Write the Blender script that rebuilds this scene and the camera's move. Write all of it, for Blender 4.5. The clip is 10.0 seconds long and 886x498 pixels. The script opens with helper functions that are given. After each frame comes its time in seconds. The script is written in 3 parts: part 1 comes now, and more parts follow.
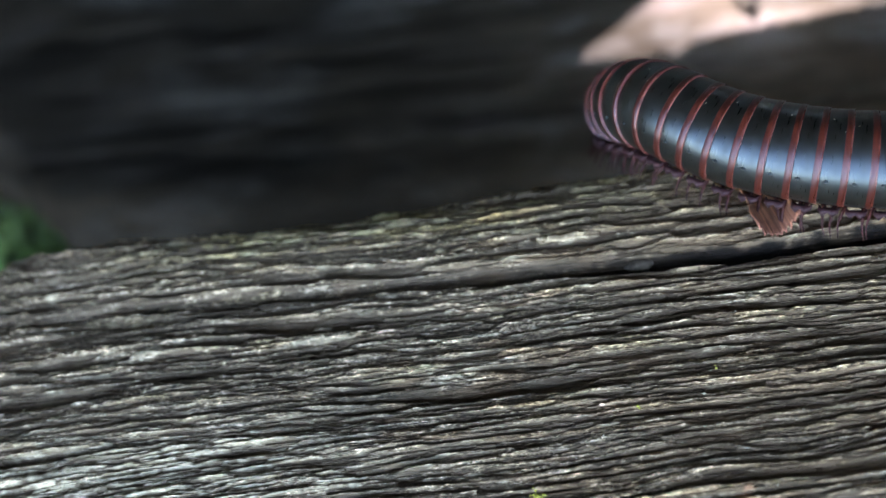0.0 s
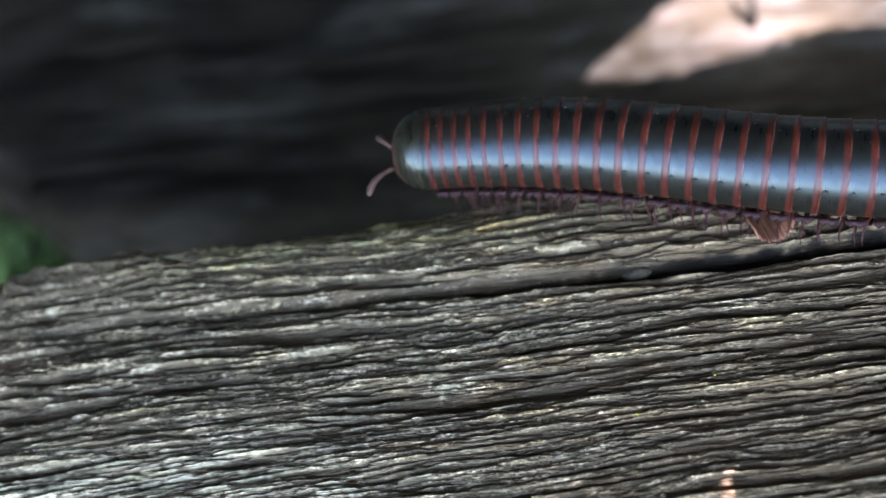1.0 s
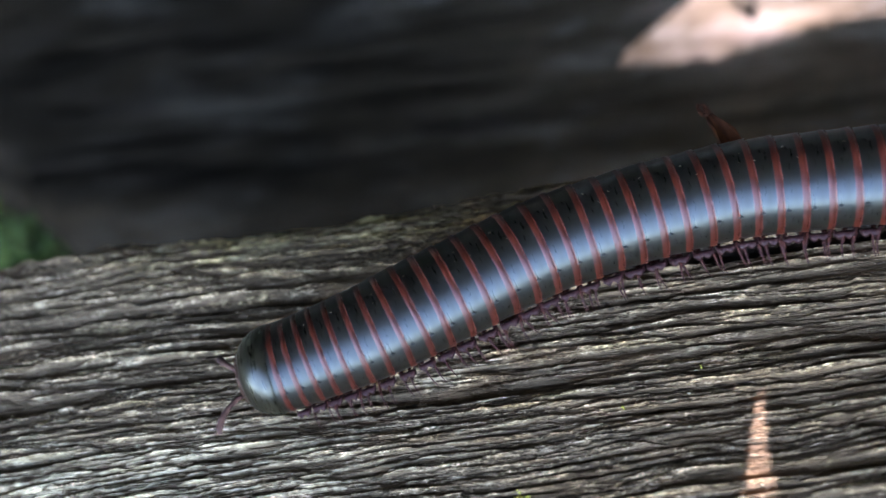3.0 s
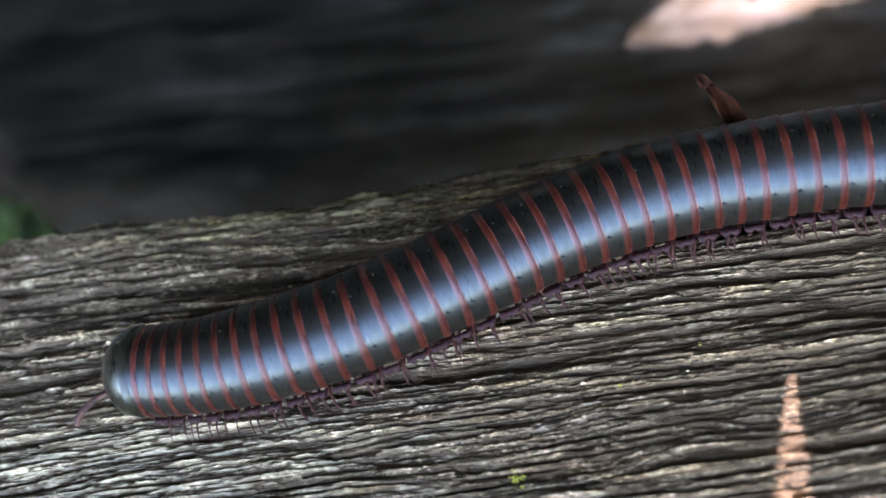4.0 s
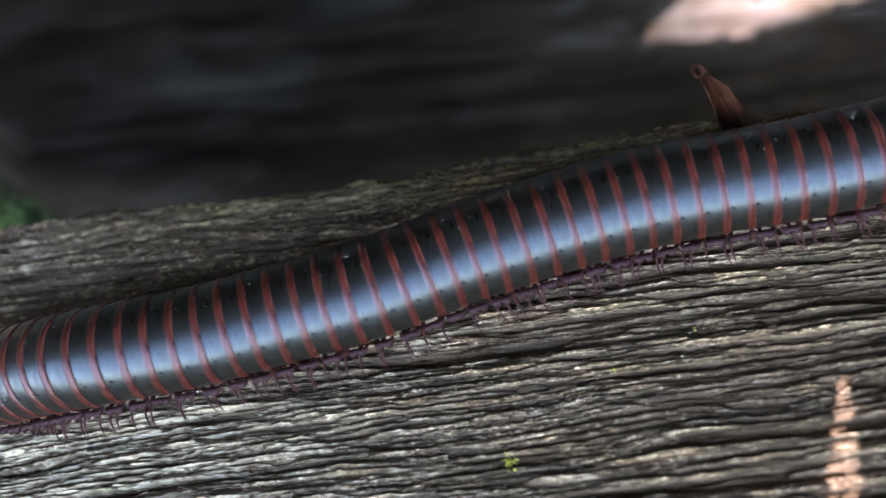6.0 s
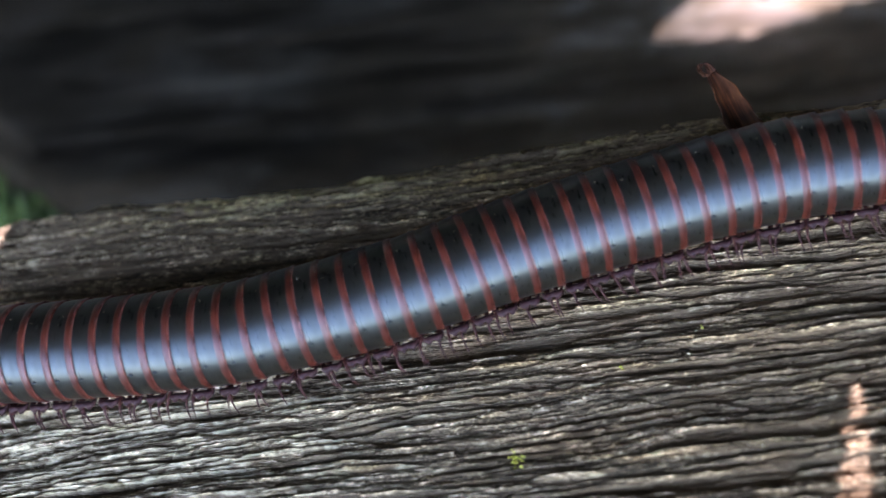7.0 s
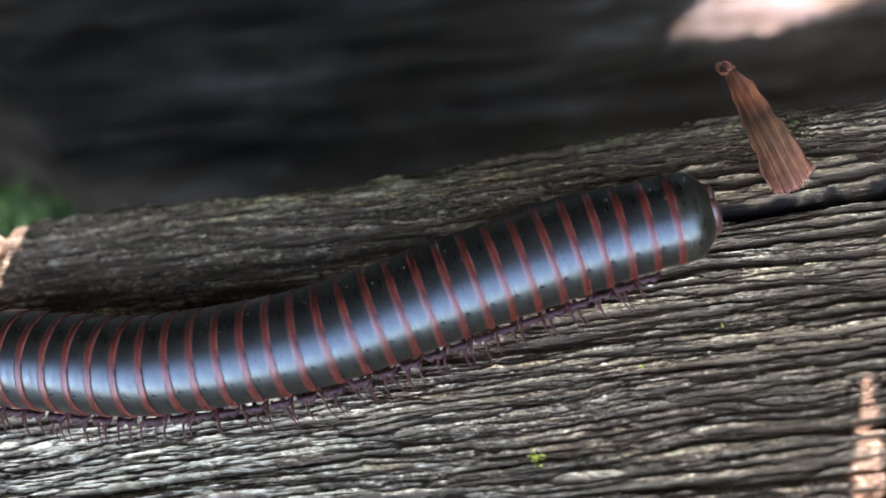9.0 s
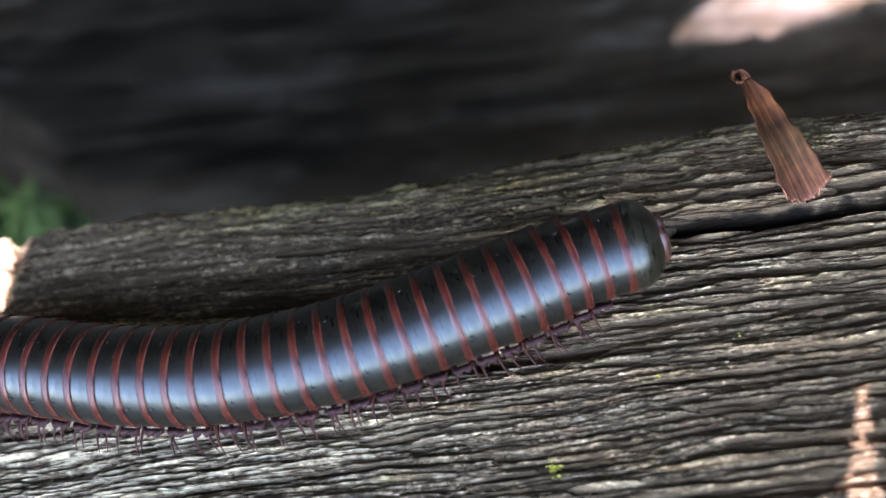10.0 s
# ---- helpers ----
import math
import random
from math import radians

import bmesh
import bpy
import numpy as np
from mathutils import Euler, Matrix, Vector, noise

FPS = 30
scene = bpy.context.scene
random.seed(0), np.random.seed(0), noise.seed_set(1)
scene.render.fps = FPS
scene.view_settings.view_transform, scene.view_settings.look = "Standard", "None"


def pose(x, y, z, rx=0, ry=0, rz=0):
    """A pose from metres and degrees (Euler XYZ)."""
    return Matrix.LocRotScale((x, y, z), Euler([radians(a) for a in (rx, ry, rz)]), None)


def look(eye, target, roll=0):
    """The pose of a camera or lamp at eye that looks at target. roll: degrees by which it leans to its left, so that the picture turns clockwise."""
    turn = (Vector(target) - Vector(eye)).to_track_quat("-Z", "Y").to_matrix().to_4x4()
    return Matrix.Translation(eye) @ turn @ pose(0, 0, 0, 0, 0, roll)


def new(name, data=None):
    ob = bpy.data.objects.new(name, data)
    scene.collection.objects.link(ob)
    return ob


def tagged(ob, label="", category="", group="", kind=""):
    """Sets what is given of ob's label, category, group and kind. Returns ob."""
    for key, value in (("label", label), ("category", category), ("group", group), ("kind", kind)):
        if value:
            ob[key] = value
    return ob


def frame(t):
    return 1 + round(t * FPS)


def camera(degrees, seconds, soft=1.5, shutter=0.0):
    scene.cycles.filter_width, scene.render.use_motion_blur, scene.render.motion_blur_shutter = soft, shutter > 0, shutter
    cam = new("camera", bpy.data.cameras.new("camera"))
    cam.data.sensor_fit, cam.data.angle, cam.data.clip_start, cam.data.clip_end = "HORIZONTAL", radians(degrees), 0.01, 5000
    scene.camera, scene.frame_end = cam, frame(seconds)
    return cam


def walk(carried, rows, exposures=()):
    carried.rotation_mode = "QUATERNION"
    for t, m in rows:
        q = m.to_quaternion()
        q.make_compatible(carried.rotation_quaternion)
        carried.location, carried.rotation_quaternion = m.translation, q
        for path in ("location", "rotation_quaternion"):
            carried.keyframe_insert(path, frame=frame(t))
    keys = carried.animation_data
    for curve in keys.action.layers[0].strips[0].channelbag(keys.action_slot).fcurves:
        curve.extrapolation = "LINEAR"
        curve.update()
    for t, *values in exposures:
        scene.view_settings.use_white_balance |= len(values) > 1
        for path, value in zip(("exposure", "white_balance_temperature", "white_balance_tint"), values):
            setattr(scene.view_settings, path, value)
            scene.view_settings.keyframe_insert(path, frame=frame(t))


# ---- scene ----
cam = camera(40, 10.0, soft=1.4, shutter=0.4)
cam.data.dof.use_dof = True
cam.data.dof.focus_distance = 0.115
cam.data.dof.aperture_fstop = 16.0
walk(cam, [
    (0.0, pose(0.01551, -0.05160, 0.10754, 29.245, 9.364, -2.491)),
    (0.5, pose(0.01553, -0.05138, 0.10650, 29.474, 9.832, -2.753)),
    (1.0, pose(0.01618, -0.05198, 0.10764, 29.750, 9.827, -2.851)),
    (1.5, pose(0.01788, -0.05209, 0.10720, 29.401, 10.183, -2.764)),
    (2.0, pose(0.01693, -0.05120, 0.10754, 29.598, 9.974, -2.749)),
    (3.5, pose(0.01936, -0.05229, 0.10513, 29.421, 10.573, -2.569)),
    (4.0, pose(0.01877, -0.05224, 0.10355, 29.191, 10.451, -2.678)),
    (4.5, pose(0.01755, -0.05143, 0.10275, 29.437, 10.521, -2.592)),
    (5.0, pose(0.01931, -0.05297, 0.10195, 29.585, 10.907, -2.464)),
    (5.5, pose(0.01993, -0.05419, 0.10247, 29.665, 10.737, -2.309)),
    (7.0, pose(0.01977, -0.05474, 0.10197, 29.880, 10.835, -1.723)),
    (7.5, pose(0.02040, -0.05530, 0.10219, 29.825, 11.102, -1.573)),
    (8.0, pose(0.01984, -0.05469, 0.10242, 29.759, 11.205, -1.477)),
    (8.5, pose(0.01897, -0.05395, 0.10200, 29.776, 11.403, -1.495)),
    (9.0, pose(0.01967, -0.05470, 0.10205, 29.854, 11.632, -1.372)),
    (9.5, pose(0.01916, -0.05400, 0.10284, 29.711, 11.554, -1.495)),
    (10.0, pose(0.01856, -0.05355, 0.10305, 29.634, 11.818, -1.471)),
], exposures=[(0.0, 4.88, 7000, 15), (2.2, 4.84, 7080, 17), (4.0, 4.92, 7250, 21), (5.5, 4.75, 7270, 21), (7.5, 4.86, 7300, 22), (10.0, 4.98, 7370, 23)])

# ---------- daylight ----------
SUN = Vector((0.45, 0.42, 0.79)).normalized()
world = bpy.data.worlds.new("daylight")
scene.world = world
world.use_nodes = True
wn = world.node_tree
sky = wn.nodes.new("ShaderNodeTexSky")
sky.sky_type = "NISHITA"
sky.sun_disc = False
sky.sun_elevation = math.asin(SUN.z)
sky.ozone_density, sky.dust_density, sky.air_density = 3.0, 0.3, 1.0
sky.sun_rotation = math.atan2(SUN.x, SUN.y)
wn.links.new(sky.outputs[0], wn.nodes["Background"].inputs[0])
wn.nodes["Background"].inputs[1].default_value = 0.15
sun_data = bpy.data.lights.new("sun", "SUN")
sun_data.energy = 1.5
sun_data.angle = radians(0.25)
sun_data.color = (0.63, 0.70, 1.0)
sun = new("sun", sun_data)
sun.matrix_world = look(SUN * 2.0, (0, 0, 0))

MM = 0.001
TILT = -4.0                      # slope of the log's upper face


# ---------- materials ----------
def material(name):
    m = bpy.data.materials.new(name)
    m.use_nodes = True
    return m, m.node_tree, m.node_tree.nodes["Principled BSDF"]


def node(nt, kind, **inputs):
    n = nt.nodes.new(kind)
    for key, value in inputs.items():
        n.inputs[key.replace("_", " ")].default_value = value
    return n


def object_coords(nt, scale):
    tc = nt.nodes.new("ShaderNodeTexCoord")
    mp = nt.nodes.new("ShaderNodeMapping")
    mp.inputs["Scale"].default_value = scale
    nt.links.new(tc.outputs["Object"], mp.inputs["Vector"])
    return mp.outputs["Vector"]


def noise_at(nt, vector, scale, detail=4.0, rough=0.6):
    n = node(nt, "ShaderNodeTexNoise", Scale=scale, Detail=detail, Roughness=rough)
    nt.links.new(vector, n.inputs["Vector"])
    return n.outputs["Fac"]


def ramp(nt, fac, stops):
    r = nt.nodes.new("ShaderNodeValToRGB")
    el = r.color_ramp.elements
    while len(el) < len(stops):
        el.new(0.5)
    for e, (p, c) in zip(el, stops):
        e.position, e.color = p, (*c, 1.0)
    nt.links.new(fac, r.inputs["Fac"])
    return r.outputs["Color"]


def mix(nt, fac, a, b, how="MIX"):
    m = nt.nodes.new("ShaderNodeMix")
    m.data_type, m.blend_type = "RGBA", how
    for socket, value in ((m.inputs[0], fac), (m.inputs[6], a), (m.inputs[7], b)):
        if isinstance(value, (int, float)):
            socket.default_value = value
        elif isinstance(value, tuple):
            socket.default_value = (*value, 1.0)
        else:
            nt.links.new(value, socket)
    return m.outputs[2]


def bump(nt, bsdf, height, strength, distance):
    b = nt.nodes.new("ShaderNodeBump")
    b.inputs["Strength"].default_value = strength
    b.inputs["Distance"].default_value = distance
    nt.links.new(height, b.inputs["Height"])
    nt.links.new(b.outputs[0], bsdf.inputs["Normal"])


def weathered_wood():
    m, nt, bsdf = material("weathered_wood")
    fib = noise_at(nt, object_coords(nt, (120, 2100, 2100)), 1.0, 6, 0.72)
    broad = noise_at(nt, object_coords(nt, (45, 260, 260)), 1.0, 4, 0.6)
    grit = noise_at(nt, object_coords(nt, (1000, 2300, 2300)), 1.0, 3, 0.7)
    col = ramp(nt, fib, [(0.36, (0.080, 0.0505, 0.0275)), (0.45, (0.205, 0.134, 0.074)),
                         (0.54, (0.350, 0.238, 0.135)), (0.66, (0.56, 0.392, 0.252))])
    tint = ramp(nt, broad, [(0.34, (0.50, 0.51, 0.51)), (0.5, (0.90, 0.89, 0.86)), (0.66, (1.20, 1.17, 1.12))])
    col = mix(nt, 1.0, col, tint, "MULTIPLY")
    speck = ramp(nt, grit, [(0.40, (0.30, 0.29, 0.28)), (0.49, (0.90, 0.90, 0.90)), (0.60, (1.75, 1.75, 1.80))])
    col = mix(nt, 0.9, col, speck, "MULTIPLY")
    hair = noise_at(nt, object_coords(nt, (240, 4300, 4300)), 1.0, 2, 0.6)
    col = mix(nt, 0.8, col, ramp(nt, hair, [(0.36, (0.50, 0.49, 0.48)), (0.5, (0.95, 0.95, 0.95)), (0.64, (1.55, 1.55, 1.52))]), "MULTIPLY")
    fleck = noise_at(nt, object_coords(nt, (2300, 4600, 4600)), 1.0, 2, 0.6)
    col = mix(nt, 1.0, col, ramp(nt, fleck, [(0.36, (0.42, 0.42, 0.42)), (0.5, (0.90, 0.90, 0.90)), (0.62, (1.6, 1.6, 1.62)), (0.70, (2.1, 2.1, 2.1))]), "MULTIPLY")
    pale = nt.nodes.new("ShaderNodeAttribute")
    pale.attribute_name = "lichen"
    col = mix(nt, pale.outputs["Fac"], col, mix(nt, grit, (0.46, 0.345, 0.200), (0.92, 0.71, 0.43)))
    algae = nt.nodes.new("ShaderNodeAttribute")
    algae.attribute_name = "algae"
    col = mix(nt, algae.outputs["Fac"], col, mix(nt, 1.0, col, (1.0, 0.98, 0.66), "MULTIPLY"))
    # wear pales the ribs; shade of hollows is painted into the colour too
    wear_shade = nt.nodes.new("ShaderNodeAttribute")
    wear_shade.attribute_name = "wear_shade"
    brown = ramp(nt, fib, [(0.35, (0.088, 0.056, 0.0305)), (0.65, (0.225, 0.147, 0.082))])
    col = mix(nt, wear_shade.outputs["Fac"], brown, col)
    warm_tint = nt.nodes.new("ShaderNodeAttribute")
    warm_tint.attribute_name = "warm_tint"
    col = mix(nt, warm_tint.outputs["Fac"], col, mix(nt, 1.0, col, (1.06, 0.96, 0.87), "MULTIPLY"))
    # near-black crevice wall: its shade is painted into the colour
    crevice_shade = nt.nodes.new("ShaderNodeAttribute")
    crevice_shade.attribute_name = "crevice_shade"
    col = mix(nt, crevice_shade.outputs["Fac"], col, (0.010, 0.0075, 0.0055))
    nt.links.new(col, bsdf.inputs["Base Color"])
    bsdf.inputs["Roughness"].default_value = 0.8
    bsdf.inputs["Specular IOR Level"].default_value = 0.10
    bump(nt, bsdf, mix(nt, 0.35, mix(nt, 0.6, fib, grit), hair), 1.0, 0.0014)
    return m


def dark_wood():
    m, nt, bsdf = material("dark_beam_wood")
    fib = noise_at(nt, object_coords(nt, (45, 150, 150)), 1.0, 6, 0.65)
    broad = noise_at(nt, object_coords(nt, (30, 55, 55)), 1.0, 3, 0.6)
    col = ramp(nt, fib, [(0.3, (0.0125, 0.0084, 0.0046)), (0.55, (0.025, 0.0174, 0.0108)), (0.75, (0.044, 0.032, 0.0250))])
    tint = ramp(nt, broad, [(0.32, (0.6, 0.6, 0.6)), (0.52, (0.95, 0.95, 0.92)), (0.68, (1.55, 1.5, 1.45))])
    col = mix(nt, 1.0, col, tint, "MULTIPLY")
    smear = noise_at(nt, object_coords(nt, (38, 110, 110)), 1.0, 5, 0.7)
    col = mix(nt, ramp(nt, smear, [(0.52, (0, 0, 0)), (0.70, (0.8, 0.8, 0.8))]), col, (0.062, 0.050, 0.038))
    # light painted into the colour: the beam brightens from left to right
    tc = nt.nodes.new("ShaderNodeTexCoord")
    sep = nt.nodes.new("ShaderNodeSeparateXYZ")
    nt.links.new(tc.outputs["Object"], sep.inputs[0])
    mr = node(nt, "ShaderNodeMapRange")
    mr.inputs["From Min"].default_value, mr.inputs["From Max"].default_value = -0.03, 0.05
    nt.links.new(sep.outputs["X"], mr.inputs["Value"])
    side_light = ramp(nt, mr.outputs["Result"], [(0.0, (0.60, 0.60, 0.57)), (0.3, (1.15, 1.15, 1.10)), (0.55, (1.75, 1.75, 1.70)), (0.75, (3.0, 3.0, 2.95)), (1.0, (4.6, 4.6, 4.6))])
    nt.links.new(mix(nt, 1.0, col, side_light, "MULTIPLY"), bsdf.inputs["Base Color"])
    bsdf.inputs["Roughness"].default_value = 0.9
    bsdf.inputs["Specular IOR Level"].default_value = 0.05
    bump(nt, bsdf, fib, 0.8, 0.002)
    return m


def soil():
    m, nt, bsdf = material("soil")
    v = object_coords(nt, (1, 1, 1))
    a, b = noise_at(nt, v, 60, 8, 0.7), noise_at(nt, v, 4, 4, 0.5)
    col = ramp(nt, a, [(0.3, (0.012, 0.010, 0.007)), (0.7, (0.05, 0.04, 0.027))])
    green = ramp(nt, b, [(0.35, (0.012, 0.022, 0.007)), (0.65, (0.03, 0.05, 0.015))])
    nt.links.new(mix(nt, 0.5, col, green), bsdf.inputs["Base Color"])
    bsdf.inputs["Roughness"].default_value = 0.95
    bump(nt, bsdf, a, 0.8, 0.006)
    return m


def shell(name, colour, rough, grain, tint=(0.86, 0.97, 1.0), ior=1.50):
    """Hard glossy body plate: fine creases run round the body and break up its polish."""
    m, nt, bsdf = material(name)
    crease = noise_at(nt, object_coords(nt, (3800, 330, 330)), 1.0, 3, 0.65)
    cloud = noise_at(nt, object_coords(nt, (500, 500, 500)), 1.0, 3, 0.6)
    pit = noise_at(nt, object_coords(nt, (4200, 4200, 4200)), 1.0, 2, 0.5)
    lo = tuple(c * 0.6 for c in colour)
    hi = tuple(c * 1.4 for c in colour)
    nt.links.new(ramp(nt, cloud, [(0.35, lo), (0.65, hi)]), bsdf.inputs["Base Color"])
    streak = ramp(nt, mix(nt, 0.25, crease, cloud), [(0.36, (rough * 0.80,) * 3), (0.5, (rough,) * 3), (0.64, (rough * 1.5,) * 3)])
    nt.links.new(streak, bsdf.inputs["Roughness"])
    bsdf.inputs["IOR"].default_value = ior
    bsdf.inputs["Specular Tint"].default_value = (*tint, 1.0)
    bump(nt, bsdf, mix(nt, 0.25, crease, pit), grain, 0.0001)
    return m


def plain(name, dark, light, scale, rough, sheen=0.0):
    m, nt, bsdf = material(name)
    a = noise_at(nt, object_coords(nt, scale), 1.0, 4, 0.6)
    nt.links.new(ramp(nt, a, [(0.32, dark), (0.68, light)]), bsdf.inputs["Base Color"])
    bsdf.inputs["Roughness"].default_value = rough
    bsdf.inputs["Specular IOR Level"].default_value = 0.15
    bsdf.inputs["Subsurface Weight"].default_value = sheen
    bsdf.inputs["Subsurface Radius"].default_value = (0.001, 0.0006, 0.0003)
    bump(nt, bsdf, a, 0.4, 0.0001)
    return m


def dry_bract():
    m, nt, bsdf = material("dry_bract")
    tc = nt.nodes.new("ShaderNodeTexCoord")
    sep = nt.nodes.new("ShaderNodeSeparateXYZ")
    nt.links.new(tc.outputs["Object"], sep.inputs[0])
    mr = node(nt, "ShaderNodeMapRange")
    mr.inputs["From Min"].default_value, mr.inputs["From Max"].default_value = -0.001, 0.0145
    nt.links.new(sep.outputs["Y"], mr.inputs["Value"])
    along = ramp(nt, mr.outputs["Result"], [(0.0, (0.28, 0.098, 0.060)), (0.14, (0.19, 0.068, 0.033)), (0.40, (0.105, 0.045, 0.018)),
                                            (0.55, (0.045, 0.016, 0.007)), (0.70, (0.190, 0.058, 0.020)), (1.0, (0.170, 0.058, 0.028))])
    shear = nt.nodes.new("ShaderNodeMath")
    shear.operation = "MULTIPLY_ADD"
    shear.inputs[1].default_value = 0.29
    nt.links.new(sep.outputs["Y"], shear.inputs[0])
    nt.links.new(sep.outputs["X"], shear.inputs[2])
    vein = nt.nodes.new("ShaderNodeCombineXYZ")
    nt.links.new(shear.outputs[0], vein.inputs["X"])
    nt.links.new(sep.outputs["Y"], vein.inputs["Y"])
    mp = nt.nodes.new("ShaderNodeMapping")
    mp.inputs["Scale"].default_value = (2900, 90, 1)
    nt.links.new(vein.outputs[0], mp.inputs["Vector"])
    line = noise_at(nt, mp.outputs["Vector"], 1.0, 2, 0.5)
    streak = ramp(nt, line, [(0.34, (0.55, 0.52, 0.50)), (0.5, (0.95, 0.95, 0.95)), (0.66, (1.75, 1.65, 1.5))])
    blot = ramp(nt, noise_at(nt, object_coords(nt, (420, 260, 420)), 1.0, 4, 0.6), [(0.36, (0.55, 0.54, 0.52)), (0.55, (1.0, 1.0, 1.0)), (0.7, (1.4, 1.36, 1.2))])
    tone = mix(nt, 1.0, mix(nt, 1.0, along, streak, "MULTIPLY"), blot, "MULTIPLY")
    nt.links.new(tone, bsdf.inputs["Base Color"])
    bsdf.inputs["Roughness"].default_value = 0.7
    bsdf.inputs["Specular IOR Level"].default_value = 0.15
    bump(nt, bsdf, line, 0.6, 0.0003)
    return m


WOOD = weathered_wood()
DARKWOOD = dark_wood()
SOIL = soil()
SHELL = shell("black_shell", (0.0080, 0.0060, 0.0036), 0.335, 0.075)
BAND = shell("red_band_shell", (0.045, 0.0074, 0.0035), 0.34, 0.06, (1.0, 0.90, 0.94), 1.44)
MARGIN = shell("pale_margin_shell", (0.105, 0.026, 0.017), 0.28, 0.05, (1.0, 0.93, 0.95), 1.46)
LEGM = plain("leg_skin", (0.017, 0.0036, 0.0026), (0.052, 0.0125, 0.0085), (900, 900, 900), 0.55)
LEGM.node_tree.nodes["Principled BSDF"].inputs["Specular IOR Level"].default_value = 0.12
# dark mauve for leg bases, with the shade under the body put in
FLESH_SHADE = plain("mauve_skin_shade", (0.012, 0.0034, 0.0032), (0.034, 0.0100, 0.0090), (1600, 1600, 1600), 0.55)
FEELER = plain("feeler_skin", (0.050, 0.022, 0.016), (0.100, 0.048, 0.036), (900, 900, 900), 0.6)
COLLAR = shell("olive_collar_shell", (0.0120, 0.0092, 0.0046), 0.31, 0.03, (0.93, 1.0, 0.96))
BROWN = shell("brown_head_shell", (0.062, 0.020, 0.012), 0.40, 0.1, (1.0, 0.95, 0.92))
DUST = plain("pale_dust", (0.55, 0.46, 0.32), (0.85, 0.74, 0.56), (3000, 3000, 3000), 0.7)
PALE = plain("pale_grain", (0.22, 0.16, 0.085), (0.48, 0.37, 0.22), (3000, 3000, 3000), 0.7)
SPLINTER = plain("pale_splinter", (0.15, 0.098, 0.050), (0.48, 0.335, 0.19), (160, 2200, 2200), 0.85)
KNOTM = plain("knot_wood", (0.032, 0.022, 0.013), (0.105, 0.073, 0.044), (1100, 1100, 1100), 0.9)
TWIGM = plain("dark_twig", (0.018, 0.013, 0.009), (0.060, 0.046, 0.032), (900, 900, 900), 0.8)
SCRAP = plain("olive_lichen", (0.085, 0.062, 0.020), (0.24, 0.175, 0.070), (600, 600, 600), 0.6)
BRACT = dry_bract()
MOSS = plain("yellow_moss", (0.30, 0.25, 0.02), (0.66, 0.55, 0.10), (900, 900, 900), 0.8)
LEAF = plain("blocker_leaf", (0.015, 0.024, 0.010), (0.036, 0.054, 0.019), (60, 60, 60), 0.7)
GRASS = plain("grass_blade", (0.044, 0.070, 0.016), (0.088, 0.130, 0.030), (40, 40, 40), 0.5)


# ---------- mesh helpers ----------
def part(name, bm, mat, parent=None, label=""):
    me = bpy.data.meshes.new(name)
    if isinstance(bm, bmesh.types.BMesh):
        bm.to_mesh(me)
        bm.free()
    else:
        me.from_pydata(bm[0], [], bm[1])
    me.materials.append(mat)
    for p in me.polygons:
        p.use_smooth = True
    ob = new(name, me)
    if parent:
        ob.parent = parent
    return tagged(ob, label)


def grid_mesh(name, pts, mat, wrap=False, caps=False):
    """A mesh from a rows x columns array of places."""
    r, c = pts.shape[:2]
    idx = np.arange(r * c).reshape(r, c)
    nxt = np.roll(idx, -1, axis=1) if wrap else idx[:, 1:]
    cur = idx if wrap else idx[:, :-1]
    quads = np.stack([cur[:-1], nxt[:-1], nxt[1:], cur[1:]], axis=-1).reshape(-1, 4)
    me = bpy.data.meshes.new(name)
    verts, faces = pts.reshape(-1, 3), quads.tolist()
    if caps:
        faces += [list(map(int, idx[0][::-1])), list(map(int, idx[-1]))]
    me.from_pydata(verts.tolist(), [], faces)
    me.materials.append(mat)
    me.polygons.foreach_set("use_smooth", [True] * len(me.polygons))
    me.update()
    return me


def lattice(seed):
    return np.random.RandomState(seed).rand(256, 256)


def vnoise(x, y, seed):
    """Smooth value noise, 0 to 1."""
    t = lattice(seed)
    xi, yi = np.floor(x).astype(int), np.floor(y).astype(int)
    fx, fy = x - xi, y - yi
    fx, fy = fx * fx * (3 - 2 * fx), fy * fy * (3 - 2 * fy)
    a, b = t[xi & 255, yi & 255], t[(xi + 1) & 255, yi & 255]
    c, d = t[xi & 255, (yi + 1) & 255], t[(xi + 1) & 255, (yi + 1) & 255]
    return (a * (1 - fx) + b * fx) * (1 - fy) + (c * (1 - fx) + d * fx) * fy


def smooth(a, b, x):
    k = np.clip((x - a) / (b - a), 0, 1)
    return k * k * (3 - 2 * k)


# ---------- the weathered log ----------
END = -50.8


def ridge_line(u):
    return 1.0 + np.interp(u, [-49, -36, -21, -5, 7, 18, 30, 43], [15.3, 16.0, 15.0, 15.3, 16.3, 16.3, 16.8, 15.8])


def crevice_line(u):
    return np.interp(u, [-49, -35, -17, 0, 10, 18, 29, 43, 80], [7.4, 7.2, 6.7, 6.4, 5.9, 5.6, 5.3, 5.6, 6.0])


def grain(u, s):
    """Height of the weathered fibres in mm, and rib wear with painted-in crack shade (0 to 1)."""
    wander = 1.6 * (vnoise(u / 24, s / 6, 3) - 0.5) + 0.5 * (vnoise(u / 8, s / 2.5, 4) - 0.5)
    q = s + wander + 0.0020 * u * (s - 6)
    h = 1.3 * (vnoise(u / 30, q / 2.6, 11) - 0.5)
